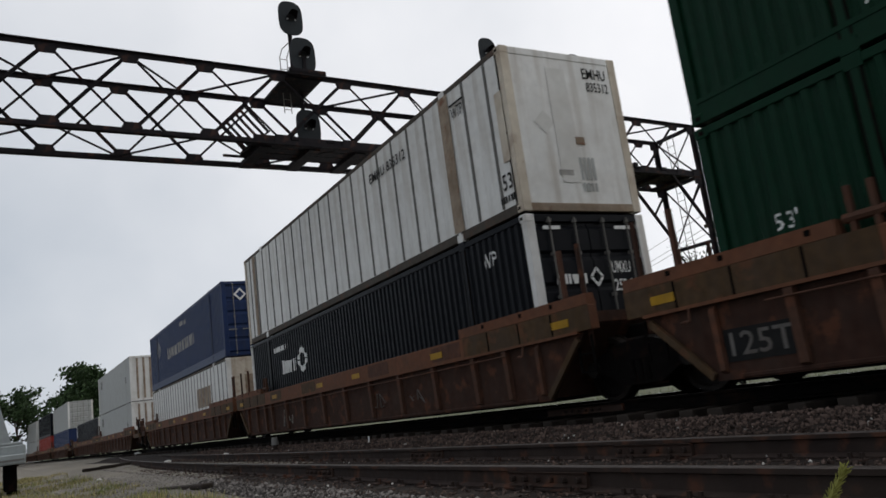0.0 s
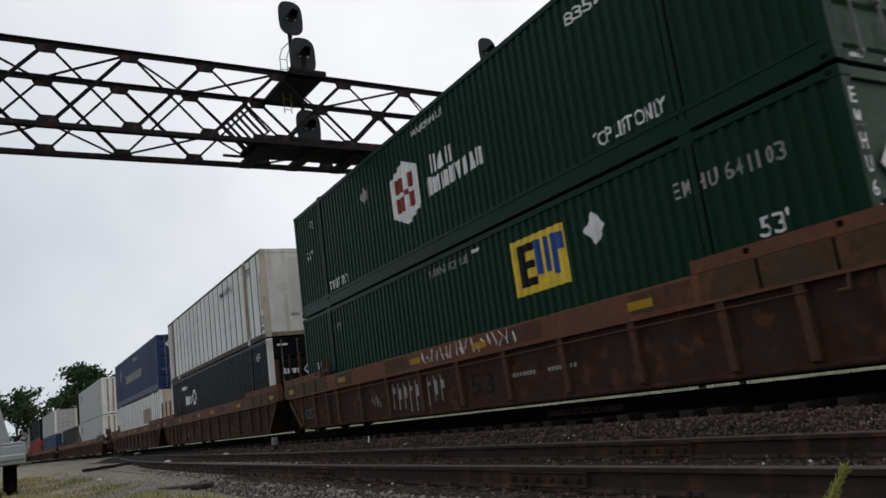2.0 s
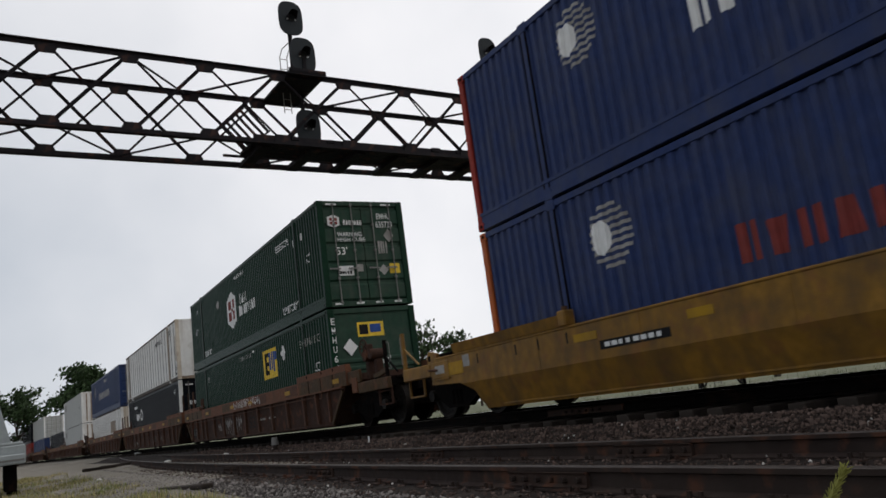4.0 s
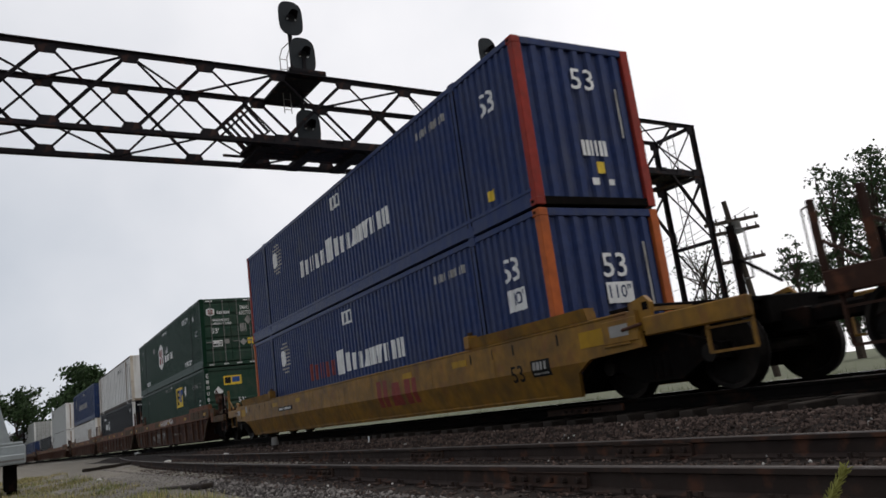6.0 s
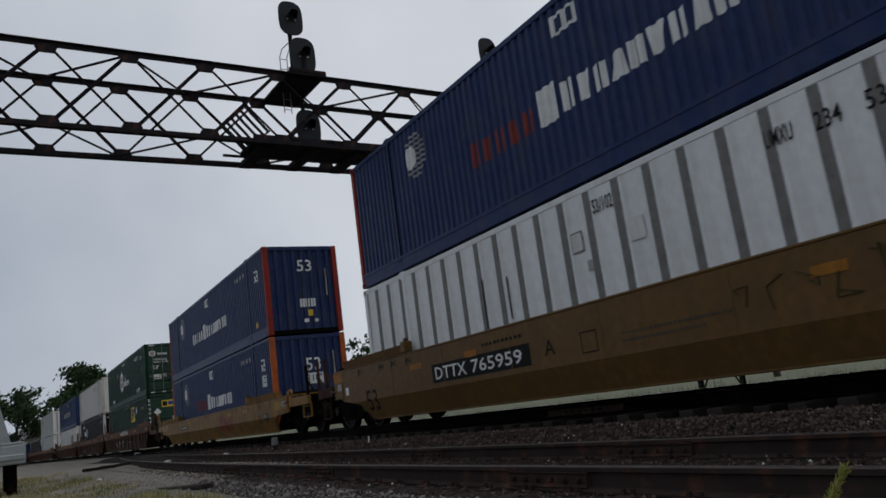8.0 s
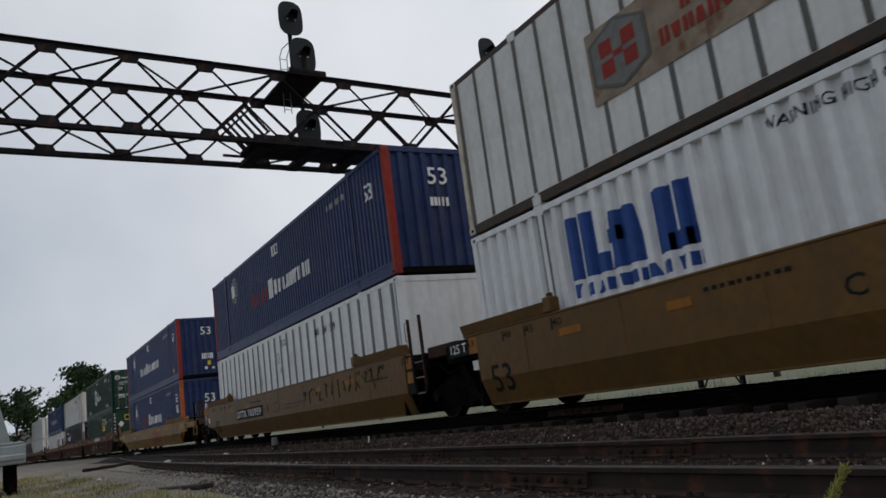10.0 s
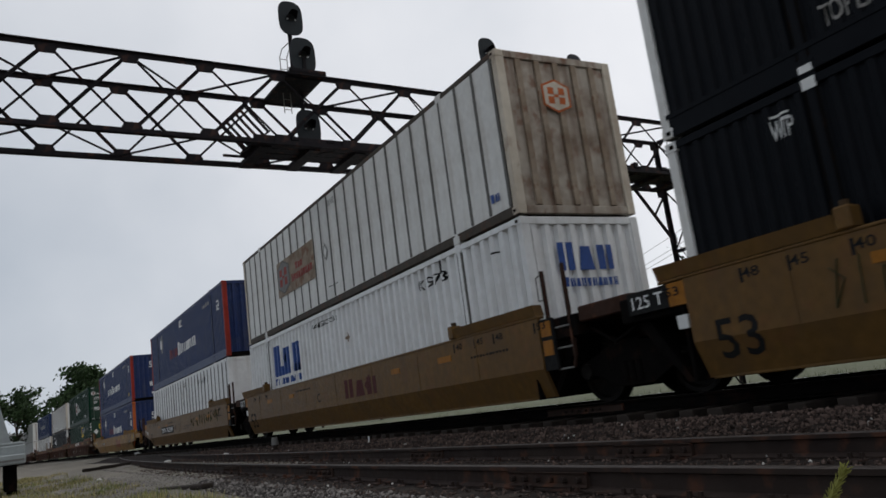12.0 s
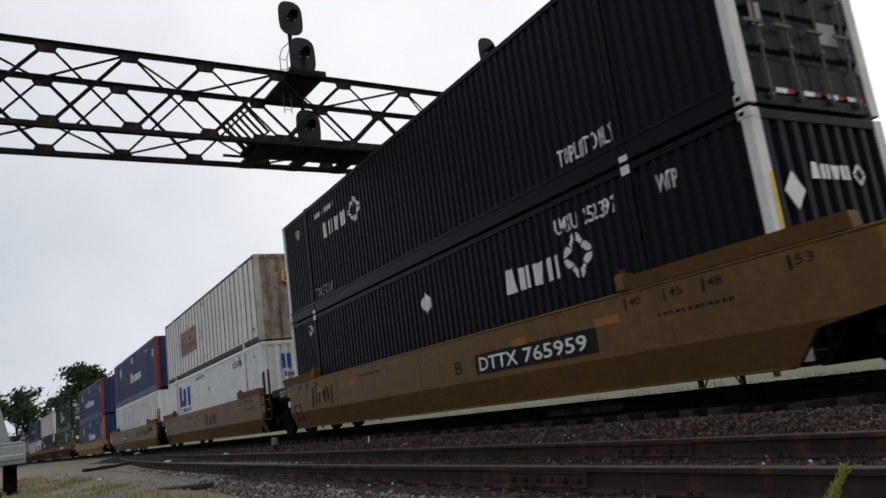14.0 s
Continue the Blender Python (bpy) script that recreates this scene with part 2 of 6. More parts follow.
def sweep_rail(name, xc, z, shift, ys, parent, top, web):
    bm = B()
    rings = [[bm.verts.new((xc + shift(y) + u, y, z + w)) for u, w in RAIL] for y in ys]
    n = len(RAIL)
    for a, b in zip(rings, rings[1:]):
        for i in range(n):
            f = bm.faces.new((a[i], a[(i + 1) % n], b[(i + 1) % n], b[i]))
            if 5 <= i <= 8:
                f.material_index = 1
    bm.faces.new(rings[0]), bm.faces.new(rings[-1][::-1])
    ob = part(name, bm, web, parent)
    ob.data.materials.append(M[top])
    return ob


def track(name, x, z, shift, top, label, ties):
    t = tagged(new(name), label, "railway track", kind="structure")
    ys = [-40, -20, -10] + [i * 2.0 for i in range(-3, 40)] + [85, 95, 110, 130, 145, 160, 180, 200, 215, 230, 245, 260, 280]
    for side in (-0.752, 0.752):
        # the train's rail webs get the near-black colour with shade painted in
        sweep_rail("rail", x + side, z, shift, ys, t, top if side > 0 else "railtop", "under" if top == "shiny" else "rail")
    bm = box(B(), -1.3, 1.3, -0.11, 0.11, -0.17, 0, 0.012)
    first = None
    rnd = random.Random(len(name))
    y = ties[0]
    while y < ties[1]:
        m = pose(x + shift(y) + rnd.uniform(-0.06, 0.06), y, z - 0.172 - rnd.uniform(0, 0.02), 0, rnd.uniform(-0.4, 0.4), rnd.uniform(-1.5, 1.5))
        if first is None:
            first = part("tie", bm, "tie", t)
            first.matrix_basis = m
        else:
            same(first, t, m)
        y += 0.55
    return t


# ---- containers ----
HALF, LONG, TALL = 1.25, 8.077, 2.86


def wave(y, pitch, depth):
    """How far in the pressed side lies at y."""
    u = (y / pitch) % 1.0
    return depth * float(np.interp(u, (0, 0.36, 0.5, 0.86, 1.0), (0, 0, 1, 1, 0)))


def pressed(bm, a, b, z0, z1, pitch, depth, at):
    """A pressed sheet between a and b; at(u, inset, z) places it."""
    us = [a]
    k = math.floor(a / pitch)
    while k * pitch < b:
        us += [k * pitch + f * pitch for f in (0, 0.36, 0.5, 0.86) if a < k * pitch + f * pitch < b]
        k += 1
    us.append(b)
    prev = None
    for u in us:
        d = wave(u, pitch, depth)
        pair = (bm.verts.new(at(u, d, z0)), bm.verts.new(at(u, d, z1)))
        if prev:
            bm.faces.new((prev[0], pair[0], pair[1], prev[1]))
        prev = pair


def container(name, label, paint, side="pressed", pitch=0.2, rear="doors", post=None, rib="rib", group="stacked containers", panels=26, end_paint=None, lift_post=True, pitch_end=0.26, wide=False, shift=0.0, sill=None):
    c = thing(name, Matrix(), label, "shipping container", group)
    post = post or paint
    for s in (-1, 1):
        bm = B()
        if side == "pressed":
            pressed(bm, -LONG + 0.12, LONG - 0.12, 0.29, TALL - 0.09, pitch, 0.036 if pitch < 0.25 else 0.085, lambda u, d, z: (s * (HALF - 0.012 - d), u, z))
            part("side_panel", bm, paint, c)
        else:
            if side == "ribbed" and s < 0:
                step = (2 * LONG - 0.4) / panels
                box(bm, -0.012, 0.006, -step / 2, step / 2, 0.16, TALL - 0.09)
                sheet = None
                for i in range(panels):
                    m = pose(-HALF + 0.02 + 0.003 * math.sin(i * 2.3), -LONG + 0.2 + (i + 0.5) * step, 0, 0, 0, 0.12 * math.sin(i * 1.7))
                    if sheet is None:
                        sheet = part("side_panel", bm, paint, c)
                        sheet.matrix_basis = m
                    else:
                        same(sheet, c, m)
            else:
                box(bm, s * (HALF - 0.03), s * (HALF - 0.012), -LONG + 0.12, LONG - 0.12, 0.16, TALL - 0.09)
                part("side_panel", bm, paint, c)
            if side == "ribbed" and s < 0:
                step = (2 * LONG - 0.4) / panels
                rb = B()
                w = 0.07 if wide else 0.04
                box(rb, -w, w, -0.012, 0.012, 0.17, TALL - 0.1, 0.006)
                first = None
                for i in range(panels + (0 if shift else 1)):
                    m = pose(s * (HALF - 0.008), -LONG + 0.2 + shift + i * step, 0, 0, 0, 90)
                    if first is None:
                        first = part("rib", rb, rib, c)
                        first.matrix_basis = m
                    else:
                        same(first, c, m)
        low = 0.3 if side == "pressed" else 0.16
        bm = box(B(), s * (HALF - 0.1), s * (HALF - 0.004), -LONG, LONG, 0, low, 0.008)
        if low > 0.2:
            box(bm, s * (HALF - 0.1), s * (HALF + 0.008), -LONG + 0.1, LONG - 0.1, low - 0.06, low - 0.003)
            box(bm, s * (HALF - 0.1), s * (HALF + 0.006), -LONG + 0.1, LONG - 0.1, 0.004, 0.08)
        part("bottom_rail", bm, "rail_dark" if side == "ribbed" and not wide else paint, c)
        bm = box(B(), s * (HALF - 0.09), s * HALF, -LONG, LONG, TALL - 0.1, TALL, 0.008)
        part("top_rail", bm, "rail_dark" if side == "ribbed" and not wide else paint, c)
        for e in (-1, 1):
            bm = box(B(), s * (HALF - 0.17), s * (HALF + 0.004), e * (LONG - 0.13), e * (LONG + 0.004), 0.0, TALL - 0.002, 0.01)
            part("corner_post", bm, post, c)
            if s < 0:
                for z in (0.0, TALL - 0.13):
                    bm = box(B(), -HALF - 0.012, -HALF + 0.15, e * (LONG - 0.165), e * (LONG + 0.012), z, z + 0.13, 0.012)
                    cast = part("corner_casting", bm, post, c)
                    part("slot", box(B(), -HALF - 0.016, -HALF - 0.0125, e * (LONG - 0.1) - 0.035, e * (LONG - 0.1) + 0.035, z + 0.04, z + 0.09), "under", cast)
            if lift_post:
                y = e * 6.07
                bm = box(B(), s * (HALF - 0.06), s * (HALF + 0.002), y - 0.05, y + 0.05, 0.0, TALL - 0.001, 0.006)
                box(bm, s * (HALF - 0.12), s * (HALF + 0.006), y - 0.1, y + 0.1, TALL - 0.13, TALL + 0.02)
                box(bm, s * (HALF - 0.12), s * (HALF + 0.006), y - 0.1, y + 0.1, -0.02, 0.12)
                part("lifting_post", bm, paint, c)
                if s < 0 and side == "pressed":
                    for k in (-1, 1):
                        part("post_seam", box(B(), -HALF - 0.001, -HALF + 0.05, y + k * 0.063 - 0.013, y + k * 0.063 + 0.013, 0.16, TALL - 0.14), "rib_light" if paint == "clean" else "under", c)
    part("roof", box(B(), -HALF + 0.05, HALF - 0.05, -LONG + 0.05, LONG - 0.05, TALL - 0.06, TALL - 0.02), paint, c)
    part("floor_frame", box(B(), -HALF + 0.1, HALF - 0.1, -LONG + 0.05, LONG - 0.05, 0.05, 0.14), "under", c)
    ep = end_paint or paint
    # front end, plain pressed sheet
    bm = B()
    pressed(bm, -HALF + 0.16, HALF - 0.16, 0.14, TALL - 0.12, 0.26, 0.04, lambda u, d, z: (u, LONG - 0.02 - d, z))
    part("front_wall", bm, ep, c)
    part("front_header", box(B(), -HALF + 0.17, HALF - 0.17, LONG - 0.1, LONG, TALL - 0.12, TALL - 0.003, 0.008), post if rear == "flat" else ep, c)
    part("front_sill", box(B(), -HALF + 0.17, HALF - 0.17, LONG - 0.1, LONG, 0.003, 0.14, 0.008), post if rear == "flat" else ep, c)
    # rear end
    part("rear_header", box(B(), -HALF + 0.17, HALF - 0.17, -LONG, -LONG + 0.1, TALL - 0.13, TALL - 0.003, 0.008), ep, c)
    part("rear_sill", box(B(), -HALF + 0.17, HALF - 0.17, -LONG, -LONG + 0.1, 0.003, 0.14, 0.008), sill or ep, c)
    if rear == "doors":
        for s in (-1, 1):
            bm = B()
            x0, x1 = (s * 0.012, s * (HALF - 0.175))
            n, prof = 5, []
            for i in range(n):
                z0 = 0.16 + i * (TALL - 0.3) / n
                z1 = 0.16 + (i + 1) * (TALL - 0.3) / n
                prof += [(-LONG + 0.06, z0 + 0.002), (-LONG + 0.02, z0 + 0.05), (-LONG + 0.02, z1 - 0.12), (-LONG + 0.06, z1 - 0.06)]
            prism(bm, prof + [(-LONG + 0.06, TALL - 0.14), (-LONG + 0.09, TALL - 0.14), (-LONG + 0.09, 0.16)], "x", x0, x1)
            door = part("door", bm, ep, c)
            for x in (0.3, 0.82):
                bm = tube(B(), (s * x, -LONG - 0.03, 0.06), (s * x, -LONG - 0.03, TALL - 0.06), 0.016)
                for z in (0.12, 0.75, 1.5, 2.2, TALL - 0.12):
                    box(bm, s * x - 0.03, s * x + 0.03, -LONG - 0.055, -LONG + 0.02, z - 0.025, z + 0.025)
                part("lock_rod", bm, "rib_light" if ep != "black" else "rib", door, "steel lock rod")
                bm = box(B(), s * x - 0.25, s * x + 0.05, -LONG - 0.075, -LONG - 0.05, 0.98, 1.02)
                part("handle", bm, "rib_light" if ep != "black" else "rib", door)
    elif rear == "pressed":
        bm = B()
        pressed(bm, -HALF + 0.16, HALF - 0.16, 0.14, TALL - 0.12, pitch_end, 0.065, lambda u, d, z: (u, -LONG + 0.015 + d, z))
        part("rear_wall", bm, ep, c)
    elif rear == "framed":
        prof = [(-LONG + 0.05, 0.14)]
        for i in range(7):
            z = 0.3 + i * 0.2
            prof += [(-LONG + 0.051, z - 0.07), (-LONG + 0.015, z - 0.03), (-LONG + 0.015, z + 0.03), (-LONG + 0.051, z + 0.07)]
        bm = prism(B(), prof + [(-LONG + 0.05, TALL - 0.12), (-LONG + 0.08, TALL - 0.12), (-LONG + 0.08, 0.14)], "x", -HALF + 0.16, HALF - 0.16)
        part("rear_wall", bm, ep, c)
    elif rear == "battens":
        bm = box(B(), -HALF + 0.16, HALF - 0.16, -LONG + 0.04, -LONG + 0.07, 0.14, TALL - 0.12)
        part("rear_wall", bm, ep, c)
        for i in range(5):
            bm = box(B(), -0.06, 0.06, -LONG - 0.005, -LONG + 0.045, 0.15, TALL - 0.13, 0.01)
            ob = part("batten", bm, "rust_batten", c, "rust-stained batten")
            ob.location.x = -0.8 + 0.4 * i
    else:
        bm = box(B(), -HALF + 0.16, HALF - 0.16, -LONG + 0.012, -LONG + 0.05, 0.14, TALL - 0.12)
        part("rear_wall", bm, ep, c)
    return c


# ---- well wagons ----
W0 = 1.49   # half the width over the side sills


def well(name, label, paint, chord, style, front, rear, group):
    """A well wagon's unit: side walls, top chords, end slopes and decks. An end is 'joint' (shared truck) or 'coupler'."""
    w = thing(name, Matrix(), label, "well wagon", group)
    y1 = LONG + 0.2

    low_chord = paint == "yellow"
    crown = 1.28 if low_chord else 1.53    # top of the side

    def end_line(kind):
        """The outline of the side at one end, from the sill up to the chord."""
        if style == "posts":
            return [(y1, 0.27), (y1 + 0.8, 0.98), (y1 + 1.0, 1.2)]
        if kind == "joint":
            return [(y1 - 0.28, 0.32), (y1 - 0.27, 0.8), (y1 - 0.28, 1.52)]
        if kind == "joint_rear":
            return [(y1 + 0.13, 0.32), (y1 + 0.14, 0.8), (y1 + 0.15, 1.52)]
        if low_chord:
            return [(y1 + 0.2, 0.27), (y1 + 0.35, 0.6), (y1 + 0.72, 0.76), (y1 + 1.75, 0.8), (y1 + 1.7, 1.27)]
        return [(y1 - 0.22, 0.32), (y1 + 0.16, 0.67), (y1 + 1.1, 0.81), (y1 + 1.6, 1.0), (y1 + 1.58, 1.52)]

    def flare(z):
        if style == "posts":
            return W0 - 0.06
        return W0 - 0.16 * max(0.0, (0.74 - z) / 0.44) if z < 0.74 else W0

    for s in (-1, 1):
        bm = B()
        fr, re_ = end_line(front), [(-y, z) for y, z in end_line("joint_rear" if rear == "joint" else rear)]
        zs = sorted({z for _, z in fr} | {z for _, z in re_} | {0.74 if style != "posts" else 0.98})

        def edge(line, z):
            return float(np.interp(z, [q[1] for q in line], [q[0] for q in line]))

        rows = []
        for z in zs:
            rows.append([bm.verts.new((s * (flare(z) - d), edge(line, z), z)) for d in (0, 0.06) for line in (fr, re_)])
        for a, b in zip(rows, rows[1:]):
            for i, j in ((0, 1), (2, 3), (0, 2), (1, 3)):
                bm.faces.new((a[i], a[j], b[j], b[i]))
        for r in (rows[0], rows[-1]):
            bm.faces.new((r[0], r[1], r[3], r[2]))
        part("side_sheet", bm, paint, w)
        bm = box(B(), s * (flare(0.3) - 0.12), s * (flare(0.3) + 0.012), -y1 + 0.32, y1 - 0.32, 0.278 if style == "posts" else 0.3, 0.33 if style == "posts" else 0.35, 0.01)
        part("side_sill", bm, paint, w)
        tall = 1.5 if style == "posts" else crown
        fe, rr = ((LONG + 1.42, LONG + 1.42) if style == "posts" else tuple(LONG + (j if k == "joint" else 1.75) for k, j in ((front, 0.33), (rear, 0.36))))
        if style == "posts":
            bm = box(B(), s * (W0 - 0.14), s * (W0 + 0.01), -rr, fe, 1.16, tall, 0.012)
            box(bm, s * (W0 - 0.1), s * (W0 + 0.035), -rr + 0.3, fe - 0.3, 1.13, 1.17)
            part("top_chord", bm, chord, w)
            # posts stand proud, and their lighter brown carries the light they catch
            ribs = B()
            prism(ribs, [(W0 - 0.07, 0.33), (W0 - 0.0, 0.36), (W0 + 0.03, 1.12), (W0 - 0.07, 1.15)], "y", -0.055, 0.055)
            first = None
            for y in (-7.3, -6.3, -4.85, -3.36, -1.88, -0.37, 1.12, 2.62, 4.1, 5.5, 6.2, 7.12):
                m = pose(0, y, 0, 0, 0, 0) if s > 0 else pose(0, y, 0, 0, 0, 180)
                if first is None:
                    first = part("side_post", ribs, "post", w)
                    first.matrix_basis = m
                else:
                    same(first, w, m)
            for y in (-8.15, 8.15):
                rib = prism(B(), [(s * (W0 - 0.07), 0.34), (s * W0, 0.38), (s * (W0 + 0.01), 1.06), (s * (W0 - 0.07), 1.15)], "y", y - 0.04, y + 0.04)
                part("end_rib", rib, "post", w)
                part("rope_loop", tube(tube(B(), (s * (W0 + 0.02), y + 0.3, 1.15), (s * (W0 + 0.05), y + 0.3, 0.98), 0.018, 6), (s * (W0 + 0.05), y + 0.3, 0.98), (s * (W0 + 0.05), y + 0.42, 0.98), 0.018, 6), "post", w)
            bm = tube(B(), (s * (W0 + 0.045), -7.4, 1.04), (s * (W0 + 0.045), 7.4, 1.04), 0.011, 6)
            part("brake_pipe", bm, "post", w)
            for y in (-5.4, -2.4, 2.1, 5.0):
                # scuffed bare stretches of the chord
                part("worn_patch", box(B(), s * (W0 + 0.009), s * (W0 + 0.013), y - 0.55, y + 0.5, 1.2, 1.46), "plate" if y > 0 else "post", w)
        else:
            bm = box(B(), s * (W0 - 0.14), s * (W0 + 0.012), -rr, fe, tall - 0.04, tall, 0.012)
            part("top_chord", bm, chord, w)
            for i in range(7):
                yy = -6.6 + i * 2.2
                bm = box(B(), s * (W0 - 0.004), s * (W0 + 0.005), yy - 0.012, yy + 0.012, 0.76, tall - 0.05)
                part("weld_seam", bm, paint, w)
        for e, kind, out in ((-1, rear, rr), (1, front, fe)):
            top = 1.66 if style == "posts" else crown + 0.17
            bm = B()
            prism(bm, [(s * (W0 - 0.16), tall + 0.003), (s * (W0 + 0.012), tall + 0.003), (s * (W0 + (0.012 if style == "posts" else 0.06)), top), (s * (W0 - 0.12), top)], "y", e * (LONG - (1.6 if style == "posts" and e > 0 else 2.1)), e * (out - (0.02 if kind == "joint" or style == "posts" else 0.75)))
            part("guide_rail", bm, chord, w)
            if style == "posts":
                bm = box(B(), s * (W0 + 0.008), s * (W0 + 0.015), e * (LONG - 2.0), e * (LONG + 1.41), 1.165, 1.498)
                part("chord_plate", bm, "plate", w)
                for q in (LONG - 1.2, LONG - 0.3, LONG + 0.55):
                    part("plate_joint", box(B(), s * (W0 + 0.014), s * (W0 + 0.022), e * q - 0.015, e * q + 0.015, 1.17, 1.49), "under", w)
                part("end_brace", beam(B(), (s * (W0 - 0.02), e * (y1 + 0.02), 0.32), (s * (W0 - 0.02), e * (y1 + 0.86), 1.06), 0.05, 0.09), "plate", w)
            if style == "posts":
                marks = [(LONG + 0.75, 0.4), (LONG - 3.0, 0.45), (1.2, 0.45)]
                z0, x0 = 1.26, W0 + 0.016
            else:
                marks = [(LONG - 2.6, 0.5), (3.4, 0.4)] + ([(LONG + (1.03 if low_chord else 1.5), 0.56)] if kind == "coupler" else [])
                z0, x0 = (1.02 if low_chord else 1.16), W0 + 0.002
            for y, ln in marks:
                bm = box(B(), s * x0, s * (x0 + 0.006), e * (y - ln / 2), e * (y + ln / 2), z0 + (0 if ln < 0.55 else -0.1 if low_chord else 0.1), z0 + (0.11 if ln < 0.55 else 0.32 if not low_chord else 0.12))
                part("reflector", bm, "reflect" if paint != "tan" else "reflect_dull", w, "yellow reflector")
            if style != "posts":
                bm = box(B(), s * (W0 - 0.15), s * (W0 + 0.05), e * (LONG - 2.28), e * (LONG - 2.1), tall, top + 0.06, 0.02)
                bracket = part("guide_bracket", bm, chord, w)
                part("lock_pin", tube(B(), (s * (W0 - 0.05), e * (LONG - 2.19), top + 0.06), (s * (W0 - 0.05), e * (LONG - 2.19), top + 0.12), 0.05, 8), "plate", bracket)
                # length marks
                for y in (LONG - 2.2, LONG - 1.5, LONG - 0.9, LONG + 0.25):
                    bm = box(B(), s * W0, s * (W0 + 0.003), e * y - 0.02, e * y + 0.02, tall - 0.25, tall - 0.09)
                    part("length_mark", bm, "ink", w)
            else:
                if e > 0:
                    # upright stops behind the short guide
                    bm = box(B(), s * (W0 - 0.1), s * (W0 - 0.04), LONG - 1.78, LONG - 1.72, 1.503, 1.95, 0.006)
                    box(bm, s * (W0 - 0.1), s * (W0 - 0.04), LONG - 2.02, LONG - 1.96, 1.503, 1.95, 0.006)
                    tube(bm, (s * (W0 - 0.07), LONG - 1.66, 1.64), (s * (W0 - 0.07), LONG - 2.1, 1.64), 0.05, 8)
                    part("guide_stop", bm, "post", w)
                for y in (LONG - 1.3, LONG - 0.2, LONG + 0.6):
                    bm = box(B(), s * (W0 + 0.012), s * (W0 + 0.018), e * y - 0.035, e * y + 0.035, 1.57, 1.63)
                    part("slot", bm, "under", w)
    # floor, smooth slopes and joint ends take the near-black colour that holds shade
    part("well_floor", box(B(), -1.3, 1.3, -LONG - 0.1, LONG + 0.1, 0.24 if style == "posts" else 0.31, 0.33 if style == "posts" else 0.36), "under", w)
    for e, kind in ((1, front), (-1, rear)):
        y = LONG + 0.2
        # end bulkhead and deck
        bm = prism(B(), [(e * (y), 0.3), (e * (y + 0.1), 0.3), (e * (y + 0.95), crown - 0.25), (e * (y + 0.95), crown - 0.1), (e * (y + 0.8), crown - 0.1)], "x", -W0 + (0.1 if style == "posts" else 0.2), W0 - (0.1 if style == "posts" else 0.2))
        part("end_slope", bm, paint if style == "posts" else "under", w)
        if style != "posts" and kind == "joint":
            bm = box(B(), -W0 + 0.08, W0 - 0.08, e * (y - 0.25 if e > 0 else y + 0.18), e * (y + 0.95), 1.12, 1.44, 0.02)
            part("end_beam", bm, "under", w, "grimy end beam, darkened for shade")
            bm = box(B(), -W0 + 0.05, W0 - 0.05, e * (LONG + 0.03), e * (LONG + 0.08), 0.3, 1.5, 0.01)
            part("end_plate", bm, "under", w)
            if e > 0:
                for u, v, mat in ((y - 0.28, y, "reflect_dull"), (y + 0.004, y + 0.7, "ink")):
                    part("sign_plate", box(B(), -W0 + 0.005, -W0 + 0.08, u, v, 1.2, 1.48, 0.004), mat, w, "faded orange plate" if mat != "ink" else "black stencilled plate")
                part("card_holder", box(B(), -W0 + 0.0, -W0 + 0.06, y - 0.24, y - 0.08, 0.92, 1.08), "letter", w, "small white card")
            else:
                back = part("plate_backing", box(B(), -W0 + 0.02, -W0 + 0.07, -(y + 0.46), -(y + 0.155), 0.7, 1.46, 0.004), "ink", w)
                for z in (0.92, 1.2):
                    part("sign_plate", box(B(), -W0 + 0.01, -W0 + 0.019, -(y + 0.42), -(y + 0.19), z, z + 0.22), "reflect_dull", back, "faded orange plate")
                bm = box(B(), -W0 + 0.1, W0 - 0.1, -(y + 2.05), -(y + 0.98), 1.3, 1.52, 0.02)
                part("end_platform", bm, "brown", w, "rust-brown end platform")
                part("hose", tube(tube(B(), (-W0 + 0.3, -(y + 1.0), 1.2), (-W0 + 0.25, -(y + 1.5), 0.95), 0.025, 6), (-W0 + 0.25, -(y + 1.5), 0.95), (-W0 + 0.35, -(y + 2.0), 1.15), 0.025, 6), "under", w)
        reach = 1.35 if kind == "joint" else 2.9
        bm = box(B(), -0.5, 0.5, e * (y + 0.7), e * (y + reach), 0.85, 1.2, 0.02)
        box(bm, -0.28, 0.28, e * (y + 0.7), e * (y + reach + (0.28 if kind == "joint" else 0.3)), 0.72, 1.0, 0.02)
        part("draft_sill", bm, "under", w)
        if kind == "coupler":
            bm = box(B(), -W0 + 0.06, W0 - 0.06, e * (y + 0.9), e * (y + 1.5), 1.14, 1.2, 0.008)
            box(bm, -W0 + 0.5, W0 - 0.5, e * (y + 1.5), e * (y + 2.85), 1.14, 1.2, 0.008)
            box(bm, -W0 + 0.06, W0 - 0.06, e * (y + 2.6), e * (y + 2.8), 1.04, 1.2, 0.008)
            part("end_deck", bm, chord if paint == "yellow" and e > 0 else "under", w)
            bm = box(B(), -0.13, 0.13, e * (y + 2.9), e * (y + 3.55), 0.78, 1.0, 0.04)
            part("coupler", bm, "under", w)
